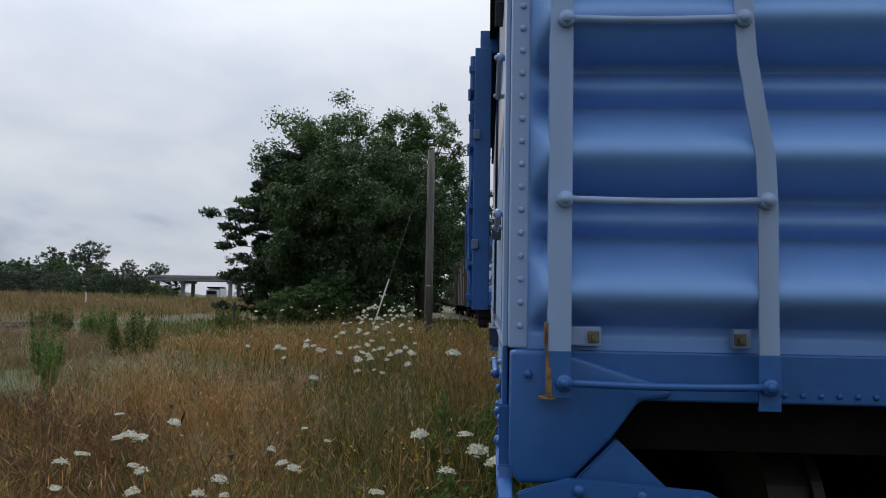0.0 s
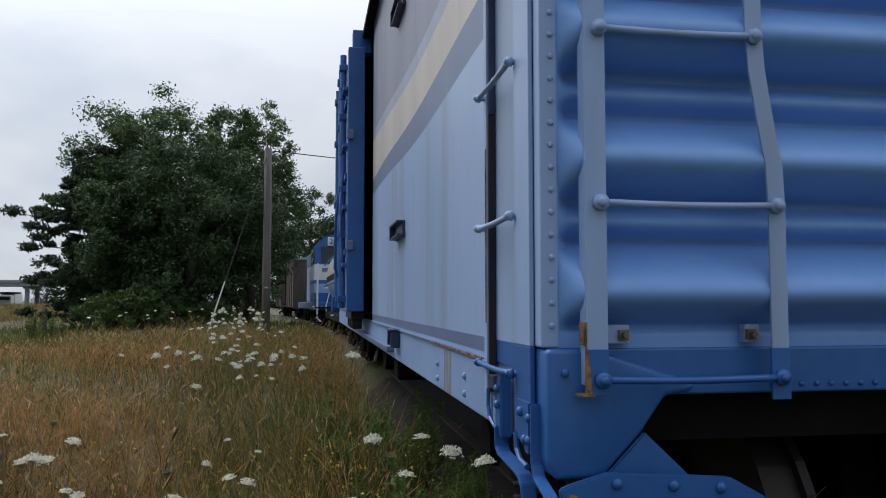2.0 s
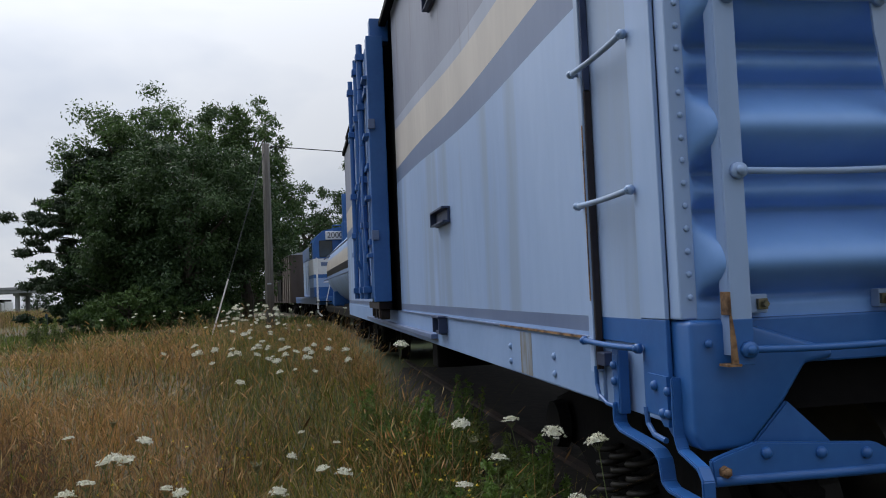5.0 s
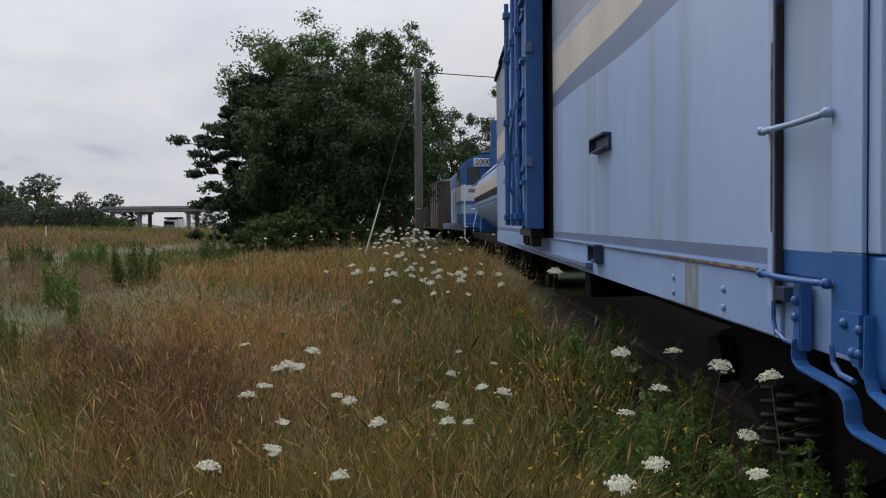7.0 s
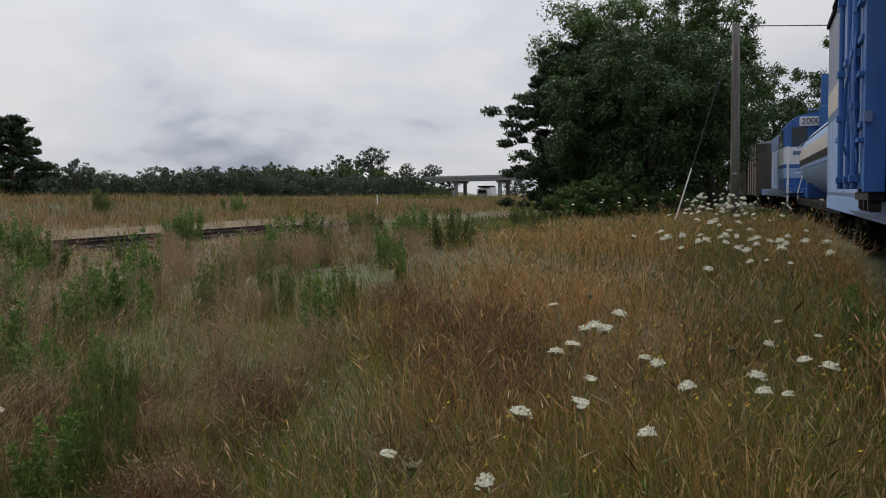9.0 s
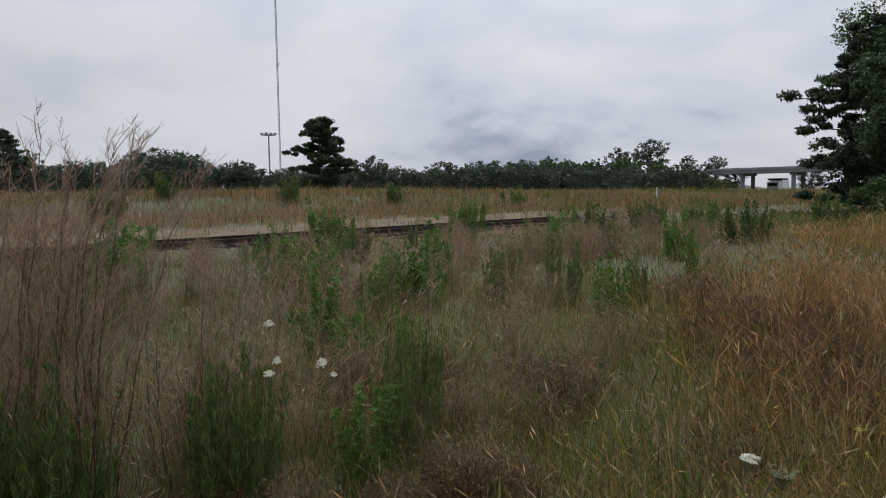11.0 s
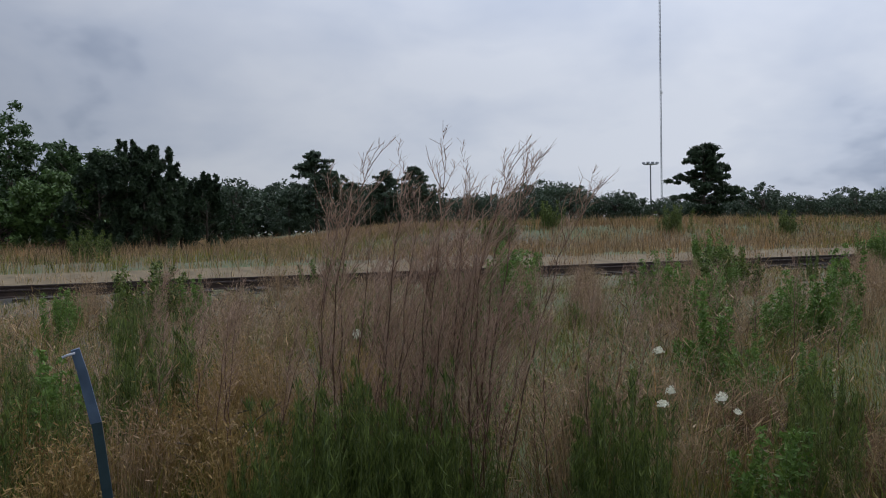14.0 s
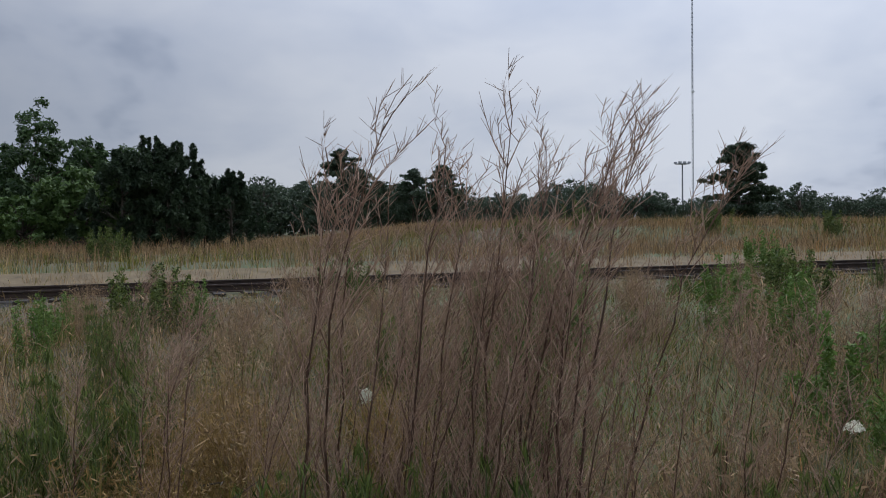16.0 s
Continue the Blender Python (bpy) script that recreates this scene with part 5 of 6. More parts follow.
for a in (0.2, 2.3, 4.4):
    part("leg", cyl(bmesh.new(), (-250 + 0.3 * math.cos(a), 187.8 + 0.3 * math.sin(a), 0), (-250 + 0.3 * math.cos(a), 187.8 + 0.3 * math.sin(a), 130), 0.08, None, 5), M_GALV, mast)
bm = bmesh.new()
for k in range(86):
    for j in range(3):
        a, b = 0.2 + 2.1 * j, 0.2 + 2.1 * ((j + 1) % 3)
        cyl(bm, (-250 + 0.3 * math.cos(a), 187.8 + 0.3 * math.sin(a), 1.5 * k), (-250 + 0.3 * math.cos(b), 187.8 + 0.3 * math.sin(b), 1.5 * k + 1.5), 0.04, None, 3)
tagged(part("lattice", bm, M_GALV, mast), kind="stuff")
part("dish", cyl(bmesh.new(), (-249.2, 187.4, 51), (-248.9, 187.3, 51), 0.6, 0.5), M_WHITE, mast)
lamp = thing("floodlight_mast", (-150, 108.5, 0), "tall floodlight mast behind the trees", "floodlight")
part("pole", cyl(bmesh.new(), (-150, 108.5, 0), (-150, 108.5, 15.2), 0.22, 0.14), M_CONCRETE, lamp)
part("crown_ring", box(bmesh.new(), -150.9, -149.1, 107.2, 109.8, 14.9, 15.1, 0.03), M_GALV, lamp)
for dx, dy in ((-0.8, -1.2), (0.8, -1.2), (-0.8, 0.0), (0.8, 0.0), (-0.8, 1.2), (0.8, 1.2)):
    part("lamp_head", box(bmesh.new(), -150 + dx - 0.25, -150 + dx + 0.25, 108.5 + dy - 0.3, 108.5 + dy + 0.3, 15.1, 15.5, 0.05), M_GALV, lamp)

# ---- grass and weeds ----
EYE_X, EYE_Y = -1.2, -1.9


def edge_x(y):
    """Where the rust-brown grass gives way to the greener ground on the left."""
    return -2.9 - 0.26 * y + 0.5 * np.sin(0.8 * y)


def patch(x, y, s, seed):
    """Smooth patchiness between 0 and 1."""
    return 0.5 + 0.25 * (np.sin(x / s + seed) * np.cos(y / s * 1.3 + 2 * seed) + np.sin((x + y) / s * 0.7 + 3 * seed) + 0.0) + 0.12 * np.sin(x / s * 3.1 + y / s * 2.3 + seed)


def scatter(rng, count, r0, r1, keep, front=0.85):
    """Places about the walk, thinning out with distance, of which keep(x, y) gives the chance that one stays."""
    r = r0 + (r1 - r0) * rng.random(count) ** 1.35
    view = rng.random(count) < front
    a = np.where(view, np.radians(-14 + 132 * rng.random(count)), 2 * np.pi * rng.random(count))
    x, y = EYE_X - r * np.sin(a), EYE_Y + r * np.cos(a)
    ok = rng.random(count) < keep(x, y)
    ok &= ~((x > 0.18 * (rng.random(count) - 0.3) + 0.5 * rng.random(count) * np.exp(-((y - 0.8) / 1.6) ** 2) + np.minimum(0, -np.maximum(0, y - 15) ** 2 / 648)) & (y > -1.0))
    ok &= ~((np.abs(x - TRACK_X) < 1.5))
    return x[ok], y[ok], r[ok]


def blades(name, label, mat, rng, x, y, r, h0, h1, w, lean=0.35, head=0.0, category="grass", bend=0.5):
    """Bent tapering blades, some with a seed head, as one mesh of loose grass."""
    n = len(x)
    # gather about half of the blades into tussocks that spread outwards
    lead = np.arange(n) // 14 * 14
    order = np.lexsort((np.round(y / 0.5), np.round(x / 0.5)))
    x, y, r = x[order], y[order], r[order]
    tuft = rng.random(n // 14 + 1)[np.arange(n) // 14] < 0.6
    ox, oy = rng.normal(size=n) * 0.05 * (1 + r / 12), rng.normal(size=n) * 0.05 * (1 + r / 12)
    x, y = np.where(tuft, x[lead] + ox, x), np.where(tuft, y[lead] + oy, y)
    h = h0 + (h1 - h0) * rng.random(n) ** 1.3
    w = w * (0.6 + 0.8 * rng.random(n)) * (1 + r / 8.0)
    h = h * np.where(tuft, 0.75 + 0.5 * rng.random(n // 14 + 1)[np.arange(n) // 14], 0.85)
    for ax, ay, bx, by in ((-0.1, -2.1, -1.1, -1.95), (-1.1, -1.95, -2.95, -1.27)):
        t = np.clip(((x - ax) * (bx - ax) + (y - ay) * (by - ay)) / ((bx - ax) ** 2 + (by - ay) ** 2), 0, 1)
        gap = np.hypot(x - ax - t * (bx - ax), y - ay - t * (by - ay))
        h = h * (0.3 + 0.7 * smooth01((gap - 0.25) / 0.6)) * (1 - 0.55 * smooth01((2.4 - gap) / 1.2) * smooth01((-2.0 - x) / 0.8))
    h = h * (0.55 + 0.85 * patch(x, y, 0.37, h0 * 9 + len(label)))
    h = h * (1 - 0.35 * smooth01((r - 8) / 5) * (x < -5) * (x > TRACK_X))
    z = height(x, y) - 0.02
    a, t = 2 * np.pi * rng.random(n), 2 * np.pi * rng.random(n)
    wind = 2.2 * np.sin(0.9 * x + 0.6 * y) + 1.7 * np.sin(1.9 * y - 0.8 * x + 1) + 0.8 * rng.normal(size=n)
    a = np.where(tuft, np.arctan2(oy, ox) + 0.5 * rng.normal(size=n), wind)
    d = np.stack([np.cos(a), np.sin(a)], -1) * (lean * h * (0.3 + rng.random(n)))[:, None]
    s = np.stack([np.cos(t), np.sin(t), np.zeros(n)], -1) * w[:, None]
    base = np.stack([x, y, z], -1)
    mid = base + np.stack([d[:, 0] * bend * 0.5, d[:, 1] * bend * 0.5, h * 0.55], -1)
    tip = base + np.stack([d[:, 0], d[:, 1], h * (1 - 0.42 * rng.random(n) ** 2)], -1)
    v = np.stack([base - s, base + s, mid - s * 0.75, mid + s * 0.75, tip], 1).reshape(-1, 3)
    i = 5 * np.arange(n)[:, None]
    f = np.concatenate([i + [0, 1, 3], i + [0, 3, 2], i + [2, 3, 4]])
    if head > 0:
        k = rng.random(n) < head
        m = int(k.sum())
        way = tip[k] - mid[k]
        way /= np.linalg.norm(way, axis=1)[:, None]
        ln, wd = (0.03 + 0.05 * rng.random(m))[:, None] * (1 + r[k] / 30)[:, None], (0.0026 * (1 + r[k] / 6))[:, None]
        sv = s[k] / (np.linalg.norm(s[k], axis=1)[:, None] + 1e-9)
        q = np.stack([tip[k] - way * ln * 0.6, tip[k] - sv * wd, tip[k] + way * ln * 0.7, tip[k] + sv * wd], 1).reshape(-1, 3)
        j = 5 * n + 4 * np.arange(m)[:, None]
        v, f = np.concatenate([v, q]), np.concatenate([f, j + [0, 1, 2], j + [0, 2, 3]])
    return tagged(new(name, tri_mesh(name, v, f, mat)), label, category, kind="stuff")


rng = np.random.default_rng(2)
soft = lambda v: 1 / (1 + np.exp(-v))  # noqa: E731


def in_brown(x, y):
    return soft((x - edge_x(y)) * 2.5) * soft((19 - y) * 0.6)


def in_left(x, y):
    return (1 - in_brown(x, y)) * soft((x - TRACK_X - 1.5) * 1.5)


trail = lambda x, y: np.exp(-((x - edge_x(y) + 0.75) / 0.55) ** 2) * soft((4.5 - y) * 1.2)  # noqa: E731
verge = lambda x, y: soft((x + 0.75 - 0.25 * np.sin(y * 1.1)) * 4)  # noqa: E731
greens = lambda x, y: np.clip(0.14 + 1.2 * (0.55 - patch(x, y, 0.8, 4)), 0.03, 1)  # noqa: E731

drift = lambda x, y: np.exp(-((x + 0.78 + 0.075 * y) / (0.36 + 0.03 * y)) ** 2) * soft((y - 1.0) * 2) * soft((14 - y))  # noqa: E731
band = lambda x, y: np.exp(-((x - edge_x(y) + 1.5) / 1.4) ** 2) * soft(y - 2.5)  # noqa: E731
near = lambda x, y: soft((1.3 - y) * 1.6) * soft((4.5 - np.hypot(x + 1.2, y + 1.9)) * 2)  # noqa: E731
N = 330000
x, y, r = scatter(rng, N, 0.5, 34, lambda x, y: 0.85 * in_brown(x, y) * (1 - 0.85 * drift(x, y)) * (1 - 0.55 * verge(x, y) * soft((5 - y))) * (1 - 0.75 * trail(x, y)) * (1 - 0.5 * near(x, y)) * np.clip(0.1 + 1.0 * patch(x, y, 0.8, 4), 0.12, 1))
blades("dry_grass", "rust-brown dry meadow grass with seed heads", M_ORANGE, rng, x, y, r, 0.22, 0.74, 0.0014, 0.75, 0.5)
x, y, r = scatter(rng, 260000, 0.5, 34, lambda x, y: in_brown(x, y) * np.clip(0.16 + greens(x, y) * 0.8 + 1.0 * drift(x, y) + 0.55 * near(x, y) + 0.75 * verge(x, y) * soft(9 - y) + 0.5 * trail(x, y), 0, 1))
blades("green_grass", "olive green grass among the dry stems", M_GRASS, rng, x, y, r, 0.12, 0.62, 0.0014, 0.8, 0.15)
x, y, r = scatter(rng, 70000, 0.5, 22, lambda x, y: in_brown(x, y) * (0.45 + 0.4 * near(x, y)) * patch(x, y, 1.2, 7) * (1 - trail(x, y)))
blades("straw_grass", "pale straw stalks standing in the meadow", M_STRAW, rng, x, y, r, 0.3, 0.68, 0.0009, 0.4, 0.6)
x, y, r = scatter(rng, 260000, 0.5, 30, lambda x, y: in_left(x, y) * (1 - 0.85 * trail(x, y)) * (1 - 0.6 * band(x, y)) * np.clip(-0.15 + 1.35 * patch(x, y, 1.3, 1), 0.06, 1))
blades("dry_grass", "pinkish tan wispy dry grass", M_TAN, rng, x, y, r, 0.16, 0.56, 0.0010, 0.85, 0.3)
x, y, r = scatter(rng, 270000, 0.5, 30, lambda x, y: in_left(x, y) * np.clip(0.05 + 1.3 * (1 - patch(x, y, 1.3, 1)) + 0.5 * trail(x, y) + 0.6 * band(x, y), 0, 1))
blades("green_grass", "green grass and low weeds", M_GRASS, rng, x, y, r, 0.08, 0.42, 0.0011, 0.8)
x, y, r = scatter(rng, 70000, 0.6, 12, lambda x, y: 0.08 + 0.6 * near(x, y) + 0.5 * verge(x, y) * soft((6 - y)))
blades("green_grass", "fresh yellow-green grass in the meadow and by the train", M_LUSH, rng, x, y, r, 0.12, 0.5, 0.0015, 0.5, 0.2)
x, y, r = scatter(rng, 120000, 15, 42, lambda x, y: soft((y - 17.5) * 0.7) * soft((x + 0.42 * y + 2.5) * 0.9))
blades("green_grass", "fresh green strip of grass by the grove", M_LUSH, rng, x, y, r, 0.15, 0.45, 0.0025, 0.4)
x, y, r = scatter(rng, 60000, 2, 12, lambda x, y: trail(x, y) + 0.25 * in_left(x, y))
blades("short_grass", "short trodden green grass", M_GRASS, rng, x, y, r, 0.05, 0.2, 0.0016, 0.8)

# the far side of the second track: mound and verges
def far_scatter(count, x0, x1, y0, y1):
    return x0 + (x1 - x0) * rng.random(count), y0 + (y1 - y0) * rng.random(count)


for name, label, mat, count, h0, h1, keep in (
        ("dry_grass", "tan dry grass over the low mound", M_TAN, 190000, 0.3, 0.75, lambda x, y: np.clip(0.25 + patch(x, y, 5, 3), 0, 1)),
        ("straw_grass", "pale straw grass along the second track", M_STRAW, 70000, 0.2, 0.5, lambda x, y: np.exp(-((x - TRACK_X + 3.6) / 1.5) ** 2) + 0.08),
        ("dry_grass", "rusty dry grass over the low mound", M_ORANGE, 80000, 0.3, 0.7, lambda x, y: np.clip(patch(x, y, 6, 5) - 0.35, 0, 1)),
        ("green_grass", "green weeds on the low mound", M_GRASS, 130000, 0.25, 0.6, lambda x, y: np.clip(1.7 * (0.62 - patch(x, y, 5, 3)), 0, 1))):
    x, y = far_scatter(count, -75, TRACK_X - 1.6, -22, 75)
    ok = rng.random(count) < keep(x, y)
    x, y = x[ok], y[ok]
    blades(name, label, mat, rng, x, y, np.hypot(x - EYE_X, y - EYE_Y), h0, h1, 0.0013, 0.5)


for name, label, mat, count, h0, h1 in (
        ("green_grass", "rough green grass of the far meadow", M_GRASS, 70000, 0.3, 0.75),
        ("dry_grass", "tan dry grass of the far meadow", M_TAN, 60000, 0.3, 0.75)):
    x, y = far_scatter(count, -70, -7, 26, 150)
    ok = rng.random(count) < np.clip((patch(x, y, 6, 4) if mat is M_TAN else 1.1 - patch(x, y, 6, 4)), 0, 1)
    x, y = x[ok], y[ok]
    blades(name, label, mat, rng, x, y, np.hypot(x - EYE_X, y - EYE_Y), h0, h1, 0.0014, 0.5)

# ---- weed bushes on the left ----
def weed(seed, tall, wide, stems, leaves, size, mat, long=1.0, feathery=0.0):
    """A clump of upright stems with small leaves along them."""
    rng = np.random.default_rng(seed)
    bm = bmesh.new()
    cent, rad = [], []
    for k in range(stems):
        a, q = 6.283 * rng.random(), wide / 2 * rng.random() ** 0.6
        foot = np.array([0.75 * q * math.cos(a), 0.75 * q * math.sin(a), -0.03])
        tip = np.array([q * math.cos(a), q * math.sin(a), tall * (0.45 + 0.55 * rng.random()) * (1.1 - 0.5 * q / wide)])
        tube(bm, [tuple(foot), tuple(foot * 0.5 + tip * 0.5 + (0, 0, 0.04 * tall)), tuple(tip)], 0.004, 4, 0.0015)
        for t in np.linspace(0.15, 1.0, 9):
            cent.append(foot + (tip - foot) * t)
            rad.append((0.05 + 0.05 * wide) * (1.15 - 0.7 * t) * (0.6 if feathery > 1 else 1.0))
    stem = made(bm, "stem")
    stem.materials.append(M_STEM)
    v, f = leaf_cloud(rng, np.array(cent), np.array(rad), leaves, size, long, 0.0, feathery)
    return stem, tri_mesh("leaf_mass", v, f, mat)


FENNEL = [weed(100 + k, 0.62 + 0.08 * k, 0.42 + 0.06 * k, 24, 4600, 0.0042, M_WEED, 6.5, 2.6) for k in range(3)]
LEAFY = [weed(110 + k, 0.62 + 0.1 * k, 0.5, 12, 2600, 0.014, M_WEEDLIGHT, 1.4, 0.2) for k in range(3)]
SHRUB = [weed(120 + k, 0.75, 0.95, 22, 5200, 0.017, M_WEED if k else M_WEEDLIGHT, 1.3, 0.4) for k in range(2)]


def plant_weed(meshes, x, y, s, turn, label, group):
    ob = thing("weed_clump", (0, 0, 0), label, "weed", group)
    tagged(part("stem", meshes[0], None, ob), kind="stuff")
    tagged(part("leaf_mass", meshes[1], None, ob), kind="stuff")
    ob.matrix_basis = Matrix.LocRotScale((x, y, float(height(x, y))), Euler((0, 0, turn)), (s, s, s))
    return ob


for x, y, s, k in ((-4.31, 1.23, 0.9, 0), (-4.5, 0.14, 0.9, 1), (-4.75, -0.95, 0.8, 2), (-4.95, -0.55, 0.8, 0), (-4.6, -0.7, 0.7, 1), (-5.0, -1.1, 0.8, 1), (-5.3, -0.4, 0.85, 2), (-4.45, -1.05, 0.65, 0), (-5.94, 5.28, 1.0, 2), (-5.32, 5.66, 0.9, 0), (-6.4, 4.73, 0.9, 1), (-8.9, -1.68, 1.0, 2), (-5.5, -2.4, 0.9, 1), (-6.3, -2.2, 0.9, 0), (-7.2, 0.4, 0.9, 1), (-9.5, 1.6, 1.0, 2)):
    plant_weed(FENNEL[k], x, y, s, x * 7, "feathery dark green weed clump in the dry grass", "feathery weeds")
for x, y, s, k in ((-5.28, 1.67, 0.75, 0), (-5.1, 1.95, 0.6, 2), (-6.97, 4.19, 1.1, 1), (-4.78, 4.16, 0.9, 2), (-6.97, 3.51, 1.0, 0), (-8.51, 4.14, 1.1, 1), (-5.52, 1.93, 0.6, 2), (-7.38, 4.09, 1.0, 1), (-8.06, 3.72, 1.1, 0), (-8.5, 6.1, 1.2, 2), (-6.67, 9.61, 1.2, 0), (-5.9, 0.2, 0.7, 1)):
    plant_weed(LEAFY[k], x, y, s, x * 5, "bright green leafy weed in the dry grass", "leafy weeds")
for x, y, s, k in ((-18.0, 18.3, 1.6, 0), (-11.07, 14.32, 1.4, 1), (-16.2, 5.67, 1.3, 0), (-17.0, 11.47, 1.5, 0), (-13.0, -1.44, 1.2, 1), (-7.0, 13.2, 1.2, 1), (-9.5, 10.5, 1.2, 0), (-12.5, 8.0, 1.2, 1), (-10.5, 5.2, 1.2, 0), (-33.0, -2.8, 1.7, 1), (-15.0, 1.5, 1.1, 1), (-9.8, 17.5, 1.3, 0), (-13.5, 22, 1.4, 1), (-34, 14, 2.0, 1), (-37, 26, 2.2, 1), (-36, 33, 2.0, 1), (-32, 40, 2.0, 0), (-40, 20, 2.2, 1), (-8.5, 24, 1.3, 1)):
    plant_weed(SHRUB[k], x, y, s, x * 3, "low green shrub in the meadow", "meadow shrubs")


rng = np.random.default_rng(21)
for k in range(46):
    x, y = -4.6 - 11 * rng.random() ** 1.3, -2.6 + 15 * rng.random()
    if x < edge_x(y) - 0.8:
        kind = (FENNEL, LEAFY)[k % 2]
        plant_weed(kind[k % 3], x, y, 0.5 + 0.45 * rng.random(), k, ("small feathery green weed in the dry grass", "small leafy green weed in the dry grass")[k % 2], ("feathery weeds", "leafy weeds")[k % 2])


SPRIG = [weed(130 + k, 0.55, 0.42, 16, 3000, 0.011, M_WEED, 1.9, 0.8) for k in range(3)]
rng = np.random.default_rng(23)
for k in range(84):
    y = 0.25 + 4.8 * rng.random() ** 1.2
    x = -0.32 + 0.9 * rng.random() ** 1.2 + 0.08 * math.sin(3 * y) - 0.05 * y
    plant_weed((SPRIG, LEAFY)[k % 4 == 0][k % 3], x, y, 0.5 + 0.3 * rng.random(), k, "small leafy weed beside the track", "weeds beside the track")

# ---- the tall dry weeds ----
def dry_weed(seed, tall, wisp, plume):
    """One tall dead stalk with rising side branches, each with fine twigs; the tips bow over with the wind."""
    rng = np.random.default_rng(seed)
    bm = bmesh.new()
    lean = rng.normal(size=2) * 0.09
    n = 10
    bow = 0.05 + 0.07 * plume
    pts = [np.array([lean[0] * (t / n) ** 1.5 * tall + 0.008 * rng.normal(), lean[1] * (t / n) * tall + bow * (t / n) ** 3.2 * tall + 0.008 * rng.normal(), tall * t / n]) for t in range(n + 1)]
    pts[0][2] = -0.05
    tube(bm, [tuple(p) for p in pts], 0.0052, 6, 0.0012)
    stalk = made(bm, "stalk", True)
    stalk.materials.append(M_DRYSTEM)
    vs, fs = [], []

    def twig(p0, p1, w, w1=0.0):
        side = np.cross(p1 - p0, rng.normal(size=3))
        side /= np.linalg.norm(side) + 1e-9
        i = len(vs)
        vs.extend([p0 - side * w, p0 + side * w, p1 + side * max(w1, 0.0002), p1 - side * max(w1, 0.0002)])
        fs.extend([(i, i + 1, i + 2), (i, i + 2, i + 3)])

    for k in range(wisp):
        t = 0.28 + 0.72 * rng.random() ** 0.75
        q = t * n
        i = min(n - 1, int(q))
        foot = pts[i] + (pts[i + 1] - pts[i]) * (q - i)
        a, reach = 6.283 * rng.random(), tall * (0.10 + 0.17 * rng.random()) * (1.25 - 0.75 * t)
        out = np.array([math.cos(a), math.sin(a), 0.0])
        line = [foot]
        for j in range(1, 4):
            u = j / 3
            line.append(foot + out * reach * (0.42 * u ** 0.8) + np.array([0, 0.30 * reach * t * plume * u * u, reach * (1.0 * u - 0.12 * u * u)]))
        for j in range(3):
            twig(line[j], line[j + 1], 0.0017 - 0.0003 * j, 0.0014 - 0.0003 * j)
        for j in range(11):
            u = 0.6 + rng.random() * 2.3
            m = min(2, int(u))
            at = line[m] + (line[m + 1] - line[m]) * (u - m)
            twig(at, at + np.array([rng.normal() * 0.022, rng.normal() * 0.022 + 0.014 * plume, 0.02 + 0.03 * rng.random()]), 0.0010, 0.0005)
    return stalk, tri_mesh("twig_spray", np.array(vs), np.array(fs), M_PLUME)


DRY = [dry_weed(200 + k, 1.5, 34 + 6 * (k % 3), 0.3 + 0.9 * (k % 2)) for k in range(6)]
rng = np.random.default_rng(9)
dry_at = []


def from_path(bearing, d):
    """A place at that bearing (degrees to the left of north) and distance from where the walk pauses."""
    return -1.5 - d * math.sin(radians(bearing)), -1.83 + d * math.cos(radians(bearing))


# the tall ones stand in a few loose groups, the lower ones all about them
for bearing, d, tall, k in ((75.8, 3.3, 1.52, 1), (76.6, 3.4, 1.45, 0), (75.0, 3.5, 1.38, 2), (77.6, 3.3, 1.3, 4), (74.0, 3.2, 1.3, 0), (71.9, 3.3, 1.53, 3), (71.2, 3.5, 1.35, 2), (70.2, 3.3, 1.25, 4),
                            (68.6, 3.3, 1.57, 0), (67.8, 3.4, 1.40, 1), (67.0, 3.3, 1.52, 3), (66.2, 3.2, 1.55, 5), (65.6, 3.4, 1.50, 1), (65.0, 3.3, 1.48, 3), (64.2, 3.5, 1.42, 5), (66.8, 3.6, 1.30, 4), (65.8, 3.1, 1.2, 2)):
    dry_at.append((*from_path(bearing, d), (tall - 0.02) / 1.5, k))
for j in range(36):
    bearing, d = 70.5 + 5.6 * rng.normal(), 3.1 + 1.0 * rng.random()
    dry_at.append((*from_path(bearing, d), (0.8 + 0.42 * rng.random()) / 1.5, j % 6))
for j in range(44):
    dry_at.append((-5.2 - 3.6 * rng.random(), -2.2 + 5.5 * rng.random(), 0.36 + 0.3 * rng.random(), j % 6))
for bearing, d, tall in ((57.5, 3.4, 0.95), (56.4, 3.6, 1.0), (58.3, 3.7, 0.9), (60.4, 3.3, 0.85), (55.0, 3.5, 0.8), (83.0, 3.8, 0.85), (85.0, 4.2, 0.8), (87.5, 4.0, 0.8)):
    dry_at.append((*from_path(bearing, d), tall / 1.5, 2))
for x, y, s, k in dry_at:
    ob = thing("dry_weed", (0, 0, 0), "tall dead weed stalk with fine pinkish twigs", "dry weed", "tall dry weeds")
    part("stalk", DRY[k][0], None, ob)
    tagged(part("twig_spray", DRY[k][1], None, ob), kind="stuff")
    ob.matrix_basis = Matrix.LocRotScale((x, y, float(height(x, y))), Euler((0, 0, 0.35 * rng.normal())), (max(0.7, s), max(0.7, s), s))


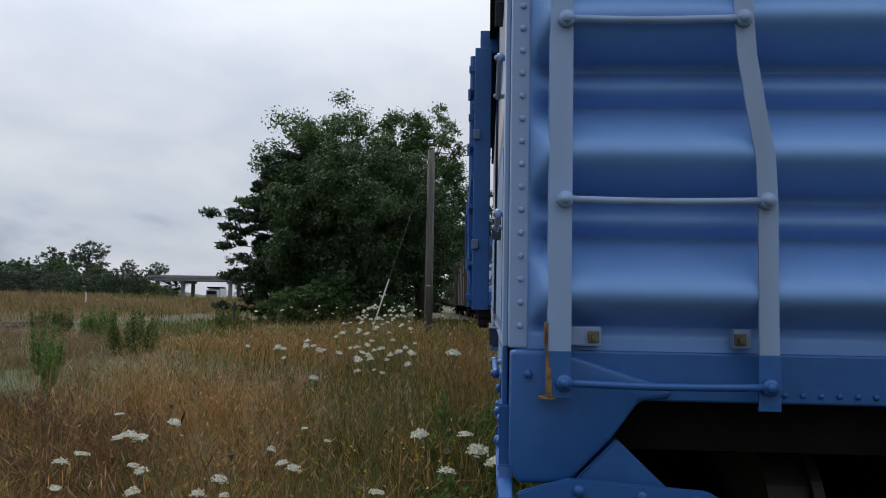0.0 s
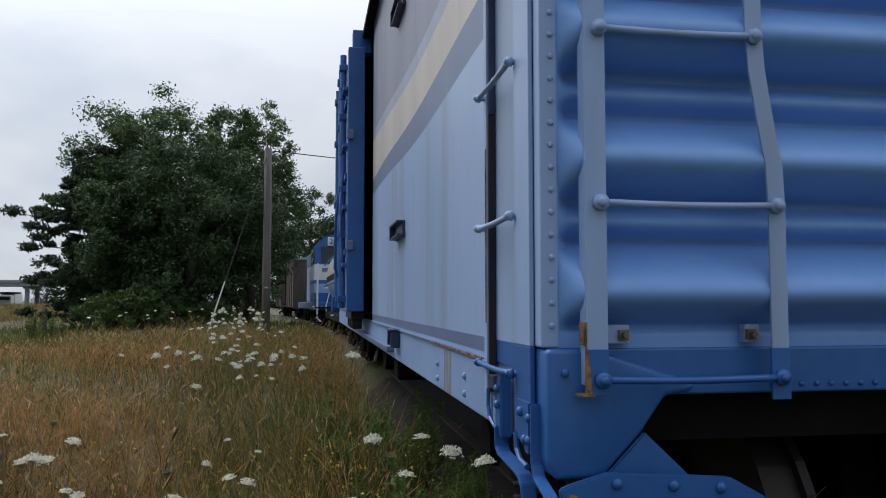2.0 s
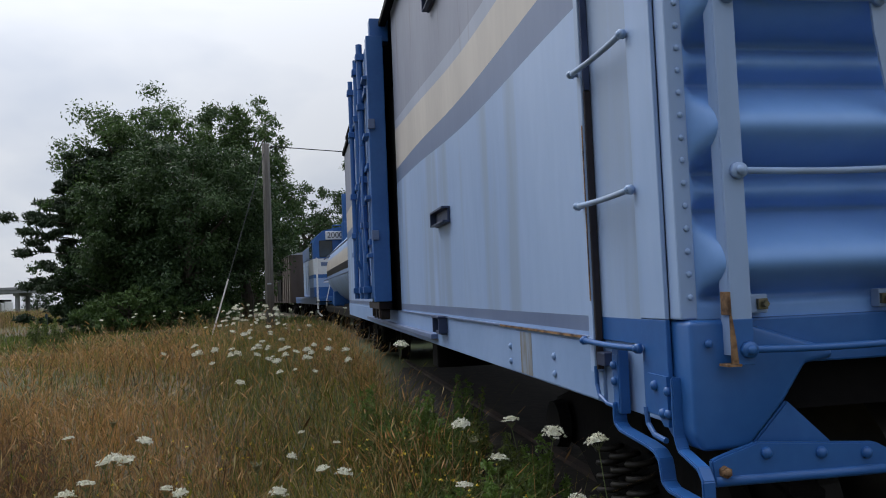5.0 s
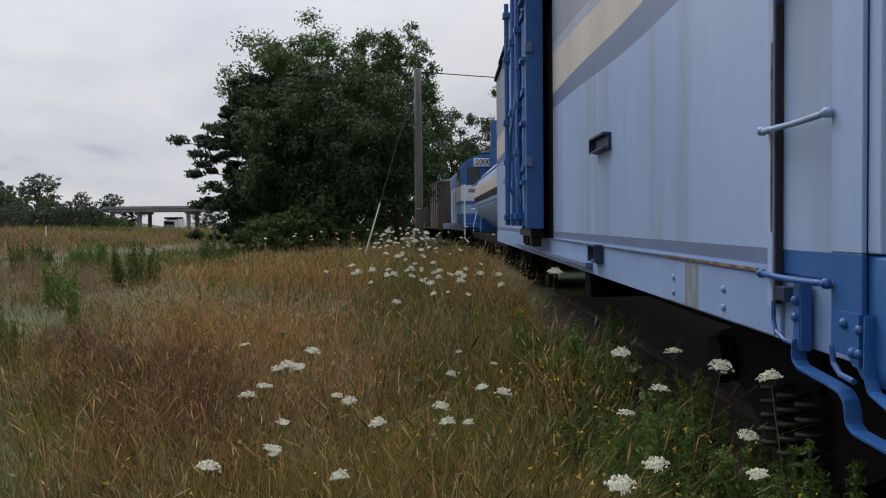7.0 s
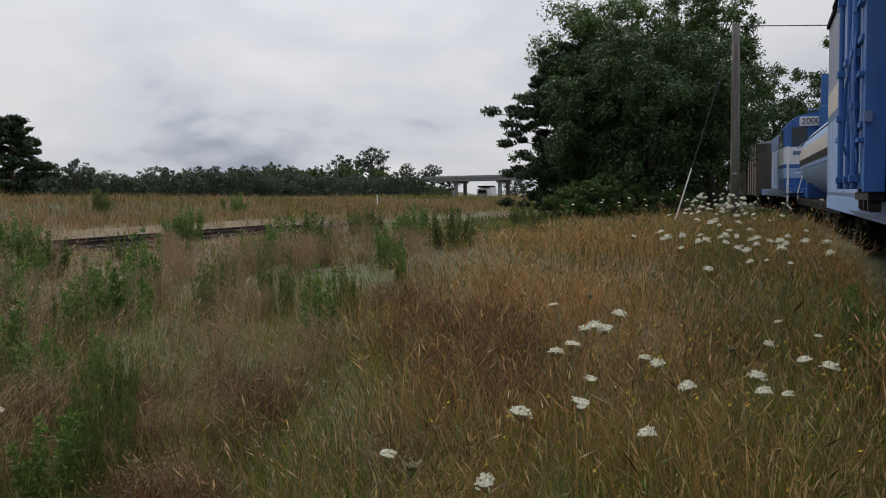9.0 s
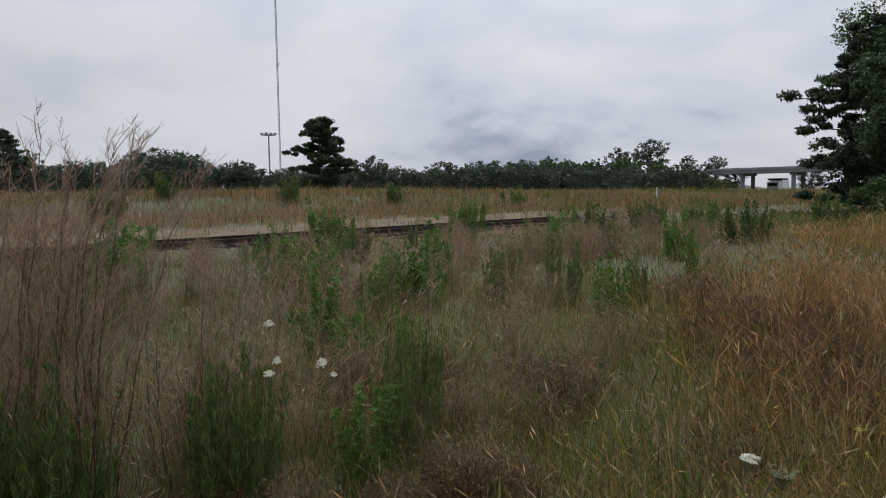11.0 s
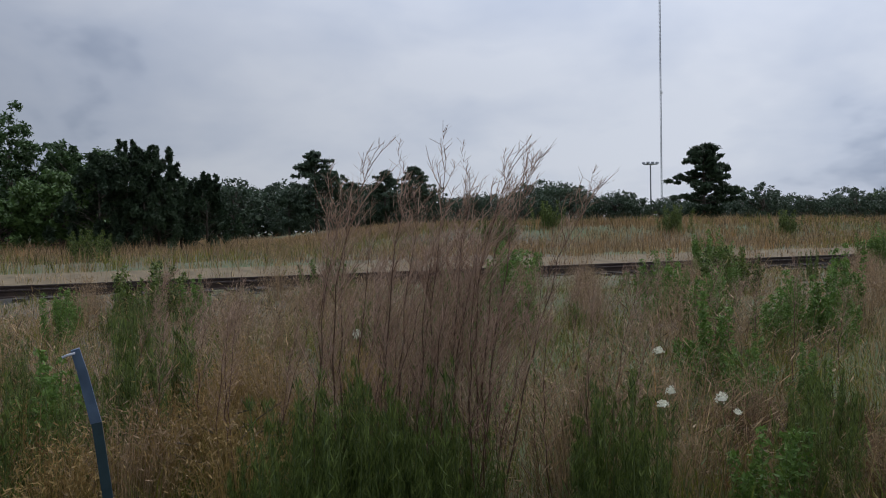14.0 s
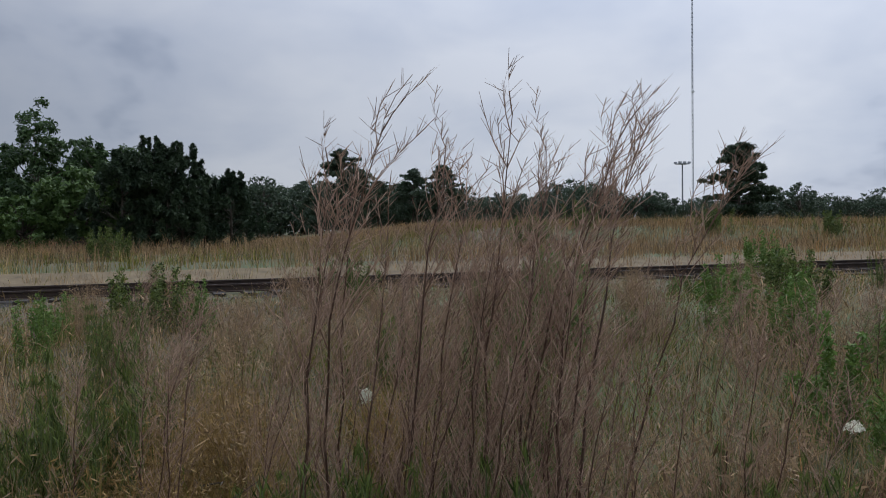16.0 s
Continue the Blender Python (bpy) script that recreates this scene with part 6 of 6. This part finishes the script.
for bearing, d, s, k in ((78.2, 3.0, 0.95, 0), (76.6, 2.9, 1.0, 2), (74.6, 3.0, 1.0, 1), (72.9, 2.9, 0.95, 0), (71.2, 3.0, 1.05, 2), (69.4, 3.0, 0.85, 1), (56.4, 3.0, 0.9, 0), (55.2, 3.1, 0.95, 1), (43.0, 3.5, 0.8, 1), (88.2, 4.4, 1.1, 2), (89.4, 4.6, 1.0, 0), (86.8, 4.7, 0.9, 1), (92.5, 3.9, 0.8, 1), (81.0, 3.2, 0.7, 0), (66.5, 3.1, 0.7, 1)):
    plant_weed(FENNEL[k], *from_path(bearing, d), s, bearing, "feathery dark green weed clump in the dry grass", "feathery weeds")
for bearing, d, s, k in ((46.2, 3.3, 0.75, 0), (63.5, 8.5, 1.3, 2), (62.6, 8.7, 1.2, 0), (49.5, 6.0, 1.0, 1), (94.5, 4.4, 0.8, 2)):
    plant_weed(LEAFY[k], *from_path(bearing, d), s, bearing, "bright green leafy weed in the dry grass", "leafy weeds")


# ---- wispy tussocks and dead brown clumps in the meadow ----
def tussock(seed, tall, spread, count, mat, width):
    """A fan of thin stalks from one root, the outer ones leaning far out, with fine heads."""
    rng = np.random.default_rng(seed)
    a, q = 6.283 * rng.random(count), rng.random(count) ** 0.7
    h = tall * (0.45 + 0.55 * rng.random(count)) * (1.1 - 0.35 * q)
    out = np.stack([np.cos(a), np.sin(a), np.zeros(count)], -1)
    base = out * (spread * 0.35 * q)[:, None] + rng.normal(size=(count, 3)) * (0.02, 0.02, 0)
    mid = base + out * (spread * 0.25 * q)[:, None] + np.stack([np.zeros(count), np.zeros(count), h * 0.6], -1)
    tip = base + out * (spread * 0.75 * q)[:, None] + np.stack([np.zeros(count), 0.08 * h, h], -1)
    t = 6.283 * rng.random(count)
    s = np.stack([np.cos(t), np.sin(t), np.zeros(count)], -1) * width
    v = np.stack([base - s, base + s, mid - s, mid + s, tip], 1).reshape(-1, 3)
    i = 5 * np.arange(count)[:, None]
    f = np.concatenate([i + [0, 1, 3], i + [0, 3, 2], i + [2, 3, 4]])
    p, g = leaf_cloud(rng, (mid + tip) / 2, np.full(count, 0.07), count * 4, 0.006, 2.6, 0.0, 0.8)
    return tri_mesh("stalk_mass", v, f, mat), tri_mesh("seed_mass", p, g, mat)


WISPY = [tussock(400 + k, 0.72, 0.42, 240, M_WISP, 0.0012) for k in range(3)]
RUSSET = [tussock(410 + k, 0.45, 0.5, 260, M_RUSSET, 0.0014) for k in range(2)]
GOLD = [tussock(420 + k, 0.62, 0.32, 200, M_STRAWGOLD, 0.0013) for k in range(2)]
rng = np.random.default_rng(27)


def plant_tussock(me, x, y, s, label, group):
    ob = thing("grass_tussock", (0, 0, 0), label, "grass tussock", group)
    tagged(part("stalk_mass", me[0], None, ob), kind="stuff")
    tagged(part("seed_mass", me[1], None, ob), kind="stuff")
    ob.matrix_basis = Matrix.LocRotScale((x, y, float(height(x, y)) - 0.02), Euler((0, 0, 6.28 * rng.random())), (s, s, s * (0.85 + 0.3 * rng.random())))


for k in range(75):
    x, y = -4.2 - 11.5 * rng.random() ** 1.2, -2.4 + 19 * rng.random() ** 1.1
    if x < edge_x(y) - 0.5:
        plant_tussock(WISPY[k % 3], x, y, 0.75 + 0.4 * rng.random(), "wispy pale pinkish dry grass tussock in the meadow", "wispy tussocks")
for k in range(26):
    y = 0.2 + 6.0 * rng.random()
    x = edge_x(y) + 0.5 + 0.55 * rng.normal()
    plant_tussock(RUSSET[k % 2], x, y, 0.7 + 0.4 * rng.random(), "dead russet brown clump in the meadow", "russet clumps")
for k in range(46):
    x, y = from_path(43 + 8 * rng.normal(), 2.7 + 2.6 * rng.random())
    plant_tussock((RUSSET, WISPY)[k % 3 == 0][k % 2], x, y, 0.42 + 0.25 * rng.random(), "low dead brown clump in the trodden grass", "low brown clumps")
for k in range(34):
    x, y = -1.15 + 0.75 * rng.normal(), -0.3 + 2.2 * rng.random()
    if x < -0.15:
        plant_tussock(GOLD[k % 2], x, y, 0.55 + 0.3 * rng.random(), "golden dry grass tussock among green blades", "golden tussocks")
for k in range(22):
    x, y = from_path(84 + 7 * rng.normal(), 3.4 + 2.6 * rng.random())
    plant_tussock(GOLD[k % 2], x, y, 0.7 + 0.4 * rng.random(), "golden dry grass tussock beside the steel post", "golden tussocks")


# ---- white umbel flowers ----
def umbel(seed, r, cup=0.25, closed=False):
    """Stem, spokes and a head of many small florets in flat clusters; the head sits at height 1 above the origin."""
    rng = np.random.default_rng(seed)
    bm = bmesh.new()
    bow = rng.normal(size=2) * 0.05
    tube(bm, [(bow[0], bow[1], -0.66), (bow[0] * 0.6, bow[1] * 0.6, -0.35), (0, 0, -0.03)], 0.0026, 6, 0.0017)
    tube(bm, [(bow[0] * 0.7, bow[1] * 0.7, -0.42), (0.05, 0.03, -0.3), (0.07, 0.05, -0.2)], 0.0015, 5, 0.0008)
    for k in range(14):
        a = 6.283 * k / 14
        tube(bm, [(0, 0, -0.03), (0.55 * r * math.cos(a), 0.55 * r * math.sin(a), -0.012)], 0.0009, 4, 0.0006)
    stem = made(bm, "stem")
    stem.materials.append(M_STEM)
    vs, fs = [], []
    rise = lambda q: cup * r * (0.45 - q * q) * (-1.6 if closed else 1)  # noqa: E731
    rim = 16
    # the green underside where the rays meet the florets
    for ring in (0.25, 0.72):
        for m in range(rim):
            a = 6.283 * m / rim
            vs.append(np.array([ring * r * math.cos(a), ring * r * math.sin(a), rise(ring) - 0.13 * r]))
    vs.append(np.array([0.0, 0.0, rise(0) - 0.12 * r]))
    for m in range(rim):
        j = (m + 1) % rim
        fs.extend([(m, j, rim + j), (m, rim + j, rim + m), (2 * rim, j, m)])
    for k in range(46):
        q, a = math.sqrt((k + 0.5) / 46) * (0.86 + 0.22 * rng.random()), 2.39996 * k + 0.25 * rng.normal()
        c = np.array([q * r * math.cos(a), q * r * math.sin(a), rise(q) + 0.07 * r * rng.normal()])
        for j in range(11):
            b, e = 6.283 * rng.random(), 0.15 * r * math.sqrt(rng.random())
            p = c + (e * math.cos(b), e * math.sin(b), 0.10 * r * (1 - (e / (0.15 * r)) ** 2) + 0.02 * r * rng.random())
            s = r * 0.062 * (0.7 + 0.6 * rng.random())
            t = 6.283 * rng.random()
            i = len(vs)
            tilt = rng.normal(size=4) * 0.6 * s
            for m in range(4):
                vs.append(p + (s * math.cos(t + m * 1.571), s * math.sin(t + m * 1.571), tilt[m]))
            fs.extend([(i, i + 1, i + 2), (i, i + 2, i + 3)])
    return stem, tri_mesh("flower_head", np.array(vs), np.array(fs), M_SEED if closed else M_UMBEL)


UMBELS = [umbel(300, 0.040, 0.42), umbel(301, 0.036, 0.3), umbel(302, 0.043, 0.36), umbel(303, 0.028, 0.15)]
CLOSED = umbel(305, 0.026, 0.7, True)
SMALL = umbel(306, 0.03, 0.2)
LACE = "white lacy umbel flower on a thin green stem"


def flower(meshes, x, y, top, s, turn, tilt=0.2, label=LACE, group="white umbel flowers"):
    ob = thing("umbel_flower", (0, 0, 0), label, "flower", group)
    part("stem", meshes[0], None, ob)
    part("flower_head", meshes[1], None, ob)
    ob.matrix_basis = Matrix.LocRotScale((x, y, top), Euler((tilt * math.cos(turn), tilt * math.sin(turn), turn)), (s, s, max(0.5, (top - float(height(x, y))) / 0.64)))
    return ob


tall_by_train = [(-0.366, 1.32), (-0.17, 1.26), (-0.112, 0.863), (-0.05, 0.6)]
beside_train = [(-0.24, 1.2), (-0.47, 0.77), (-0.51, 0.24), (-0.17, 0.46), (-0.25, 0.18), (-0.66, 0.0)]
mid_meadow = [(-1.06, 1.55), (-0.94, 1.27), (-1.1, 0.96), (-0.86, 1.83), (-1.08, 0.67), (-1.01, 0.74), (-0.86, 1.15), (-1.02, 2.03), (-1.31, 0.66), (-1.5, 1.09), (-1.45, 1.05), (-1.58, 0.33), (-1.36, 0.1)]
left_meadow = [(-1.82, 1.76), (-1.86, 1.72), (-1.78, 1.8), (-2.19, 2.44), (-1.88, 1.24), (-1.83, 1.32), (-1.78, 2.22), (-1.64, 0.76), (-1.73, 0.21), (-1.93, -0.26), (-1.65, -0.35), (-1.59, 0.36)]
by_weeds = [(-3.57, -0.23), (-3.4, -0.39), (-3.44, -0.14), (-3.25, -0.25), (-4.28, 0.26)]
rng = np.random.default_rng(12)
for k, (x, y) in enumerate(tall_by_train):
    flower(UMBELS[k % 3], x, y, 0.805 + 0.012 * k, 0.95, 1.7 * k)
for spots, s0, s1 in ((beside_train, 0.8, 0.95), (mid_meadow, 0.5, 0.75), (left_meadow, 0.75, 1.0), (by_weeds, 0.6, 0.8)):
    for k, (x, y) in enumerate(spots):
        flower(UMBELS[k % 4 if spots is not beside_train else k % 3], x, y, 0.68 + 0.01 * rng.normal(), (s0 + (s1 - s0) * rng.random()) * (0.6 if y < 0 and x < -1 else 1.0), 6.28 * rng.random())
flower(UMBELS[0], -0.32, 3.6, 1.0, 1.3, 0.4)
flower(UMBELS[2], -4.7, -0.93, 0.78, 0.45, 1.0, 0.9, "white umbel flower leaning among tall dry weeds")
for x, y in ((-2.08, 2.93), (-0.26, 1.58), (-1.85, -0.3), (-1.2, 1.4)):
    flower(CLOSED, x, y, 0.68, 1.0, x, 0.1, "closed greenish umbel flower head on a thin stem", "closed umbel heads")
# the drift of taller flowers further along
for k in range(90):
    t = rng.random()
    x, y = -1.05 + 0.30 * rng.normal() - 0.75 * t, 3.9 + 8.0 * t ** 1.3
    top = 0.72 + 0.035 * (y - 4) + 0.28 * rng.random()
    flower(UMBELS[k % 4], x, y, top, 0.6 + 0.4 * rng.random(), 6.28 * rng.random(), 0.3)
for k in range(30):
    x, y = -2.4 + 1.3 * rng.normal(), 11 + 8 * rng.random()
    flower(SMALL, x, y, 0.9 + 0.35 * rng.random(), 0.8 + 0.5 * rng.random(), 6.28 * rng.random(), 0.3)

# small yellow flowers by the train
rng = np.random.default_rng(14)
n = 260
px, py = np.where(rng.random(n) < 0.65, -0.35 + 0.3 * rng.normal(size=n), -1.3 + 0.5 * rng.normal(size=n)), 0.2 + 3.6 * rng.random(n)
px = np.minimum(px, 0.1)
pz = height(px, py) + 0.22 + 0.25 * rng.random(n)
v, f = leaf_cloud(rng, np.stack([px, py, pz], -1), np.full(n, 0.008), n * 5, 0.008, 1.0, 0.0, 0.3)
tagged(new("yellow_flowers", tri_mesh("yellow_flowers", v, f, M_YELLOW)), "tiny yellow wildflowers in the grass beside the train", "wildflowers", kind="stuff")

# a heap of dead twigs in the grass
heap = thing("brush_pile", (-5.7, -1.4, 0), "small heap of grey-brown dead twigs", "brush pile")
rng = np.random.default_rng(31)
twig_meshes = [made(tube(bmesh.new(), [(0, 0, 0), (0.12, 0.02 * k, 0.02), (0.26, -0.01 * k, 0.01 + 0.012 * k)], 0.005, 5, 0.0015), "twig") for k in range(4)]
for m in twig_meshes:
    m.materials.append(M_BARK)
for k in range(40):
    ob = part("twig", twig_meshes[k % 4], None, heap)
    ob.matrix_basis = Matrix.LocRotScale((-5.7 + 0.16 * rng.normal(), -1.4 + 0.18 * rng.normal(), 0.05 + 0.2 * rng.random()), Euler((0, 0.7 * rng.normal() * 0.5, 6.283 * rng.random())), (1, 1, 1))

# ---- posts ----
post = thing("fence_post", (-4.2, -1.82, 0), "leaning steel post, dark teal with faded blue top", "fence post")
bm = tube(bmesh.new(), [(-4.2, -1.83, -0.1), (-4.2, -1.885, 0.4), (-4.2, -1.91, 0.625)], 0.021, 4)
box(bm, -4.215, -4.185, -1.9, -1.87, 0.2, 0.35, 0.003)
part("shaft", bm, M_POST, post)
part("top", tube(bmesh.new(), [(-4.2, -1.912, 0.625), (-4.2, -1.945, 0.78), (-4.2, -1.965, 0.855)], 0.022, 4, 0.018), M_POSTTOP, post, "faded blue flattened top")
part("wire_clip", tube(bmesh.new(), [(-4.18, -1.965, 0.845), (-4.17, -1.985, 0.842), (-4.17, -2.0, 0.836)], 0.004, 6), M_GALV, post, "bent wire clip")
for x, y, h, m, lab in ((-9.7, 28, 0.95, M_POST, "thin green stake standing in the grass"), (-33, 62, 1.2, M_WHITE, "short white marker post in the field")):
    st = thing("marker_post", (x, y, 0), lab, "post")
    z = float(height(x, y))
    part("shaft", box(bmesh.new(), x - 0.04, x + 0.04, y - 0.04, y + 0.04, z - 0.1, z + h, 0.01), m, st)
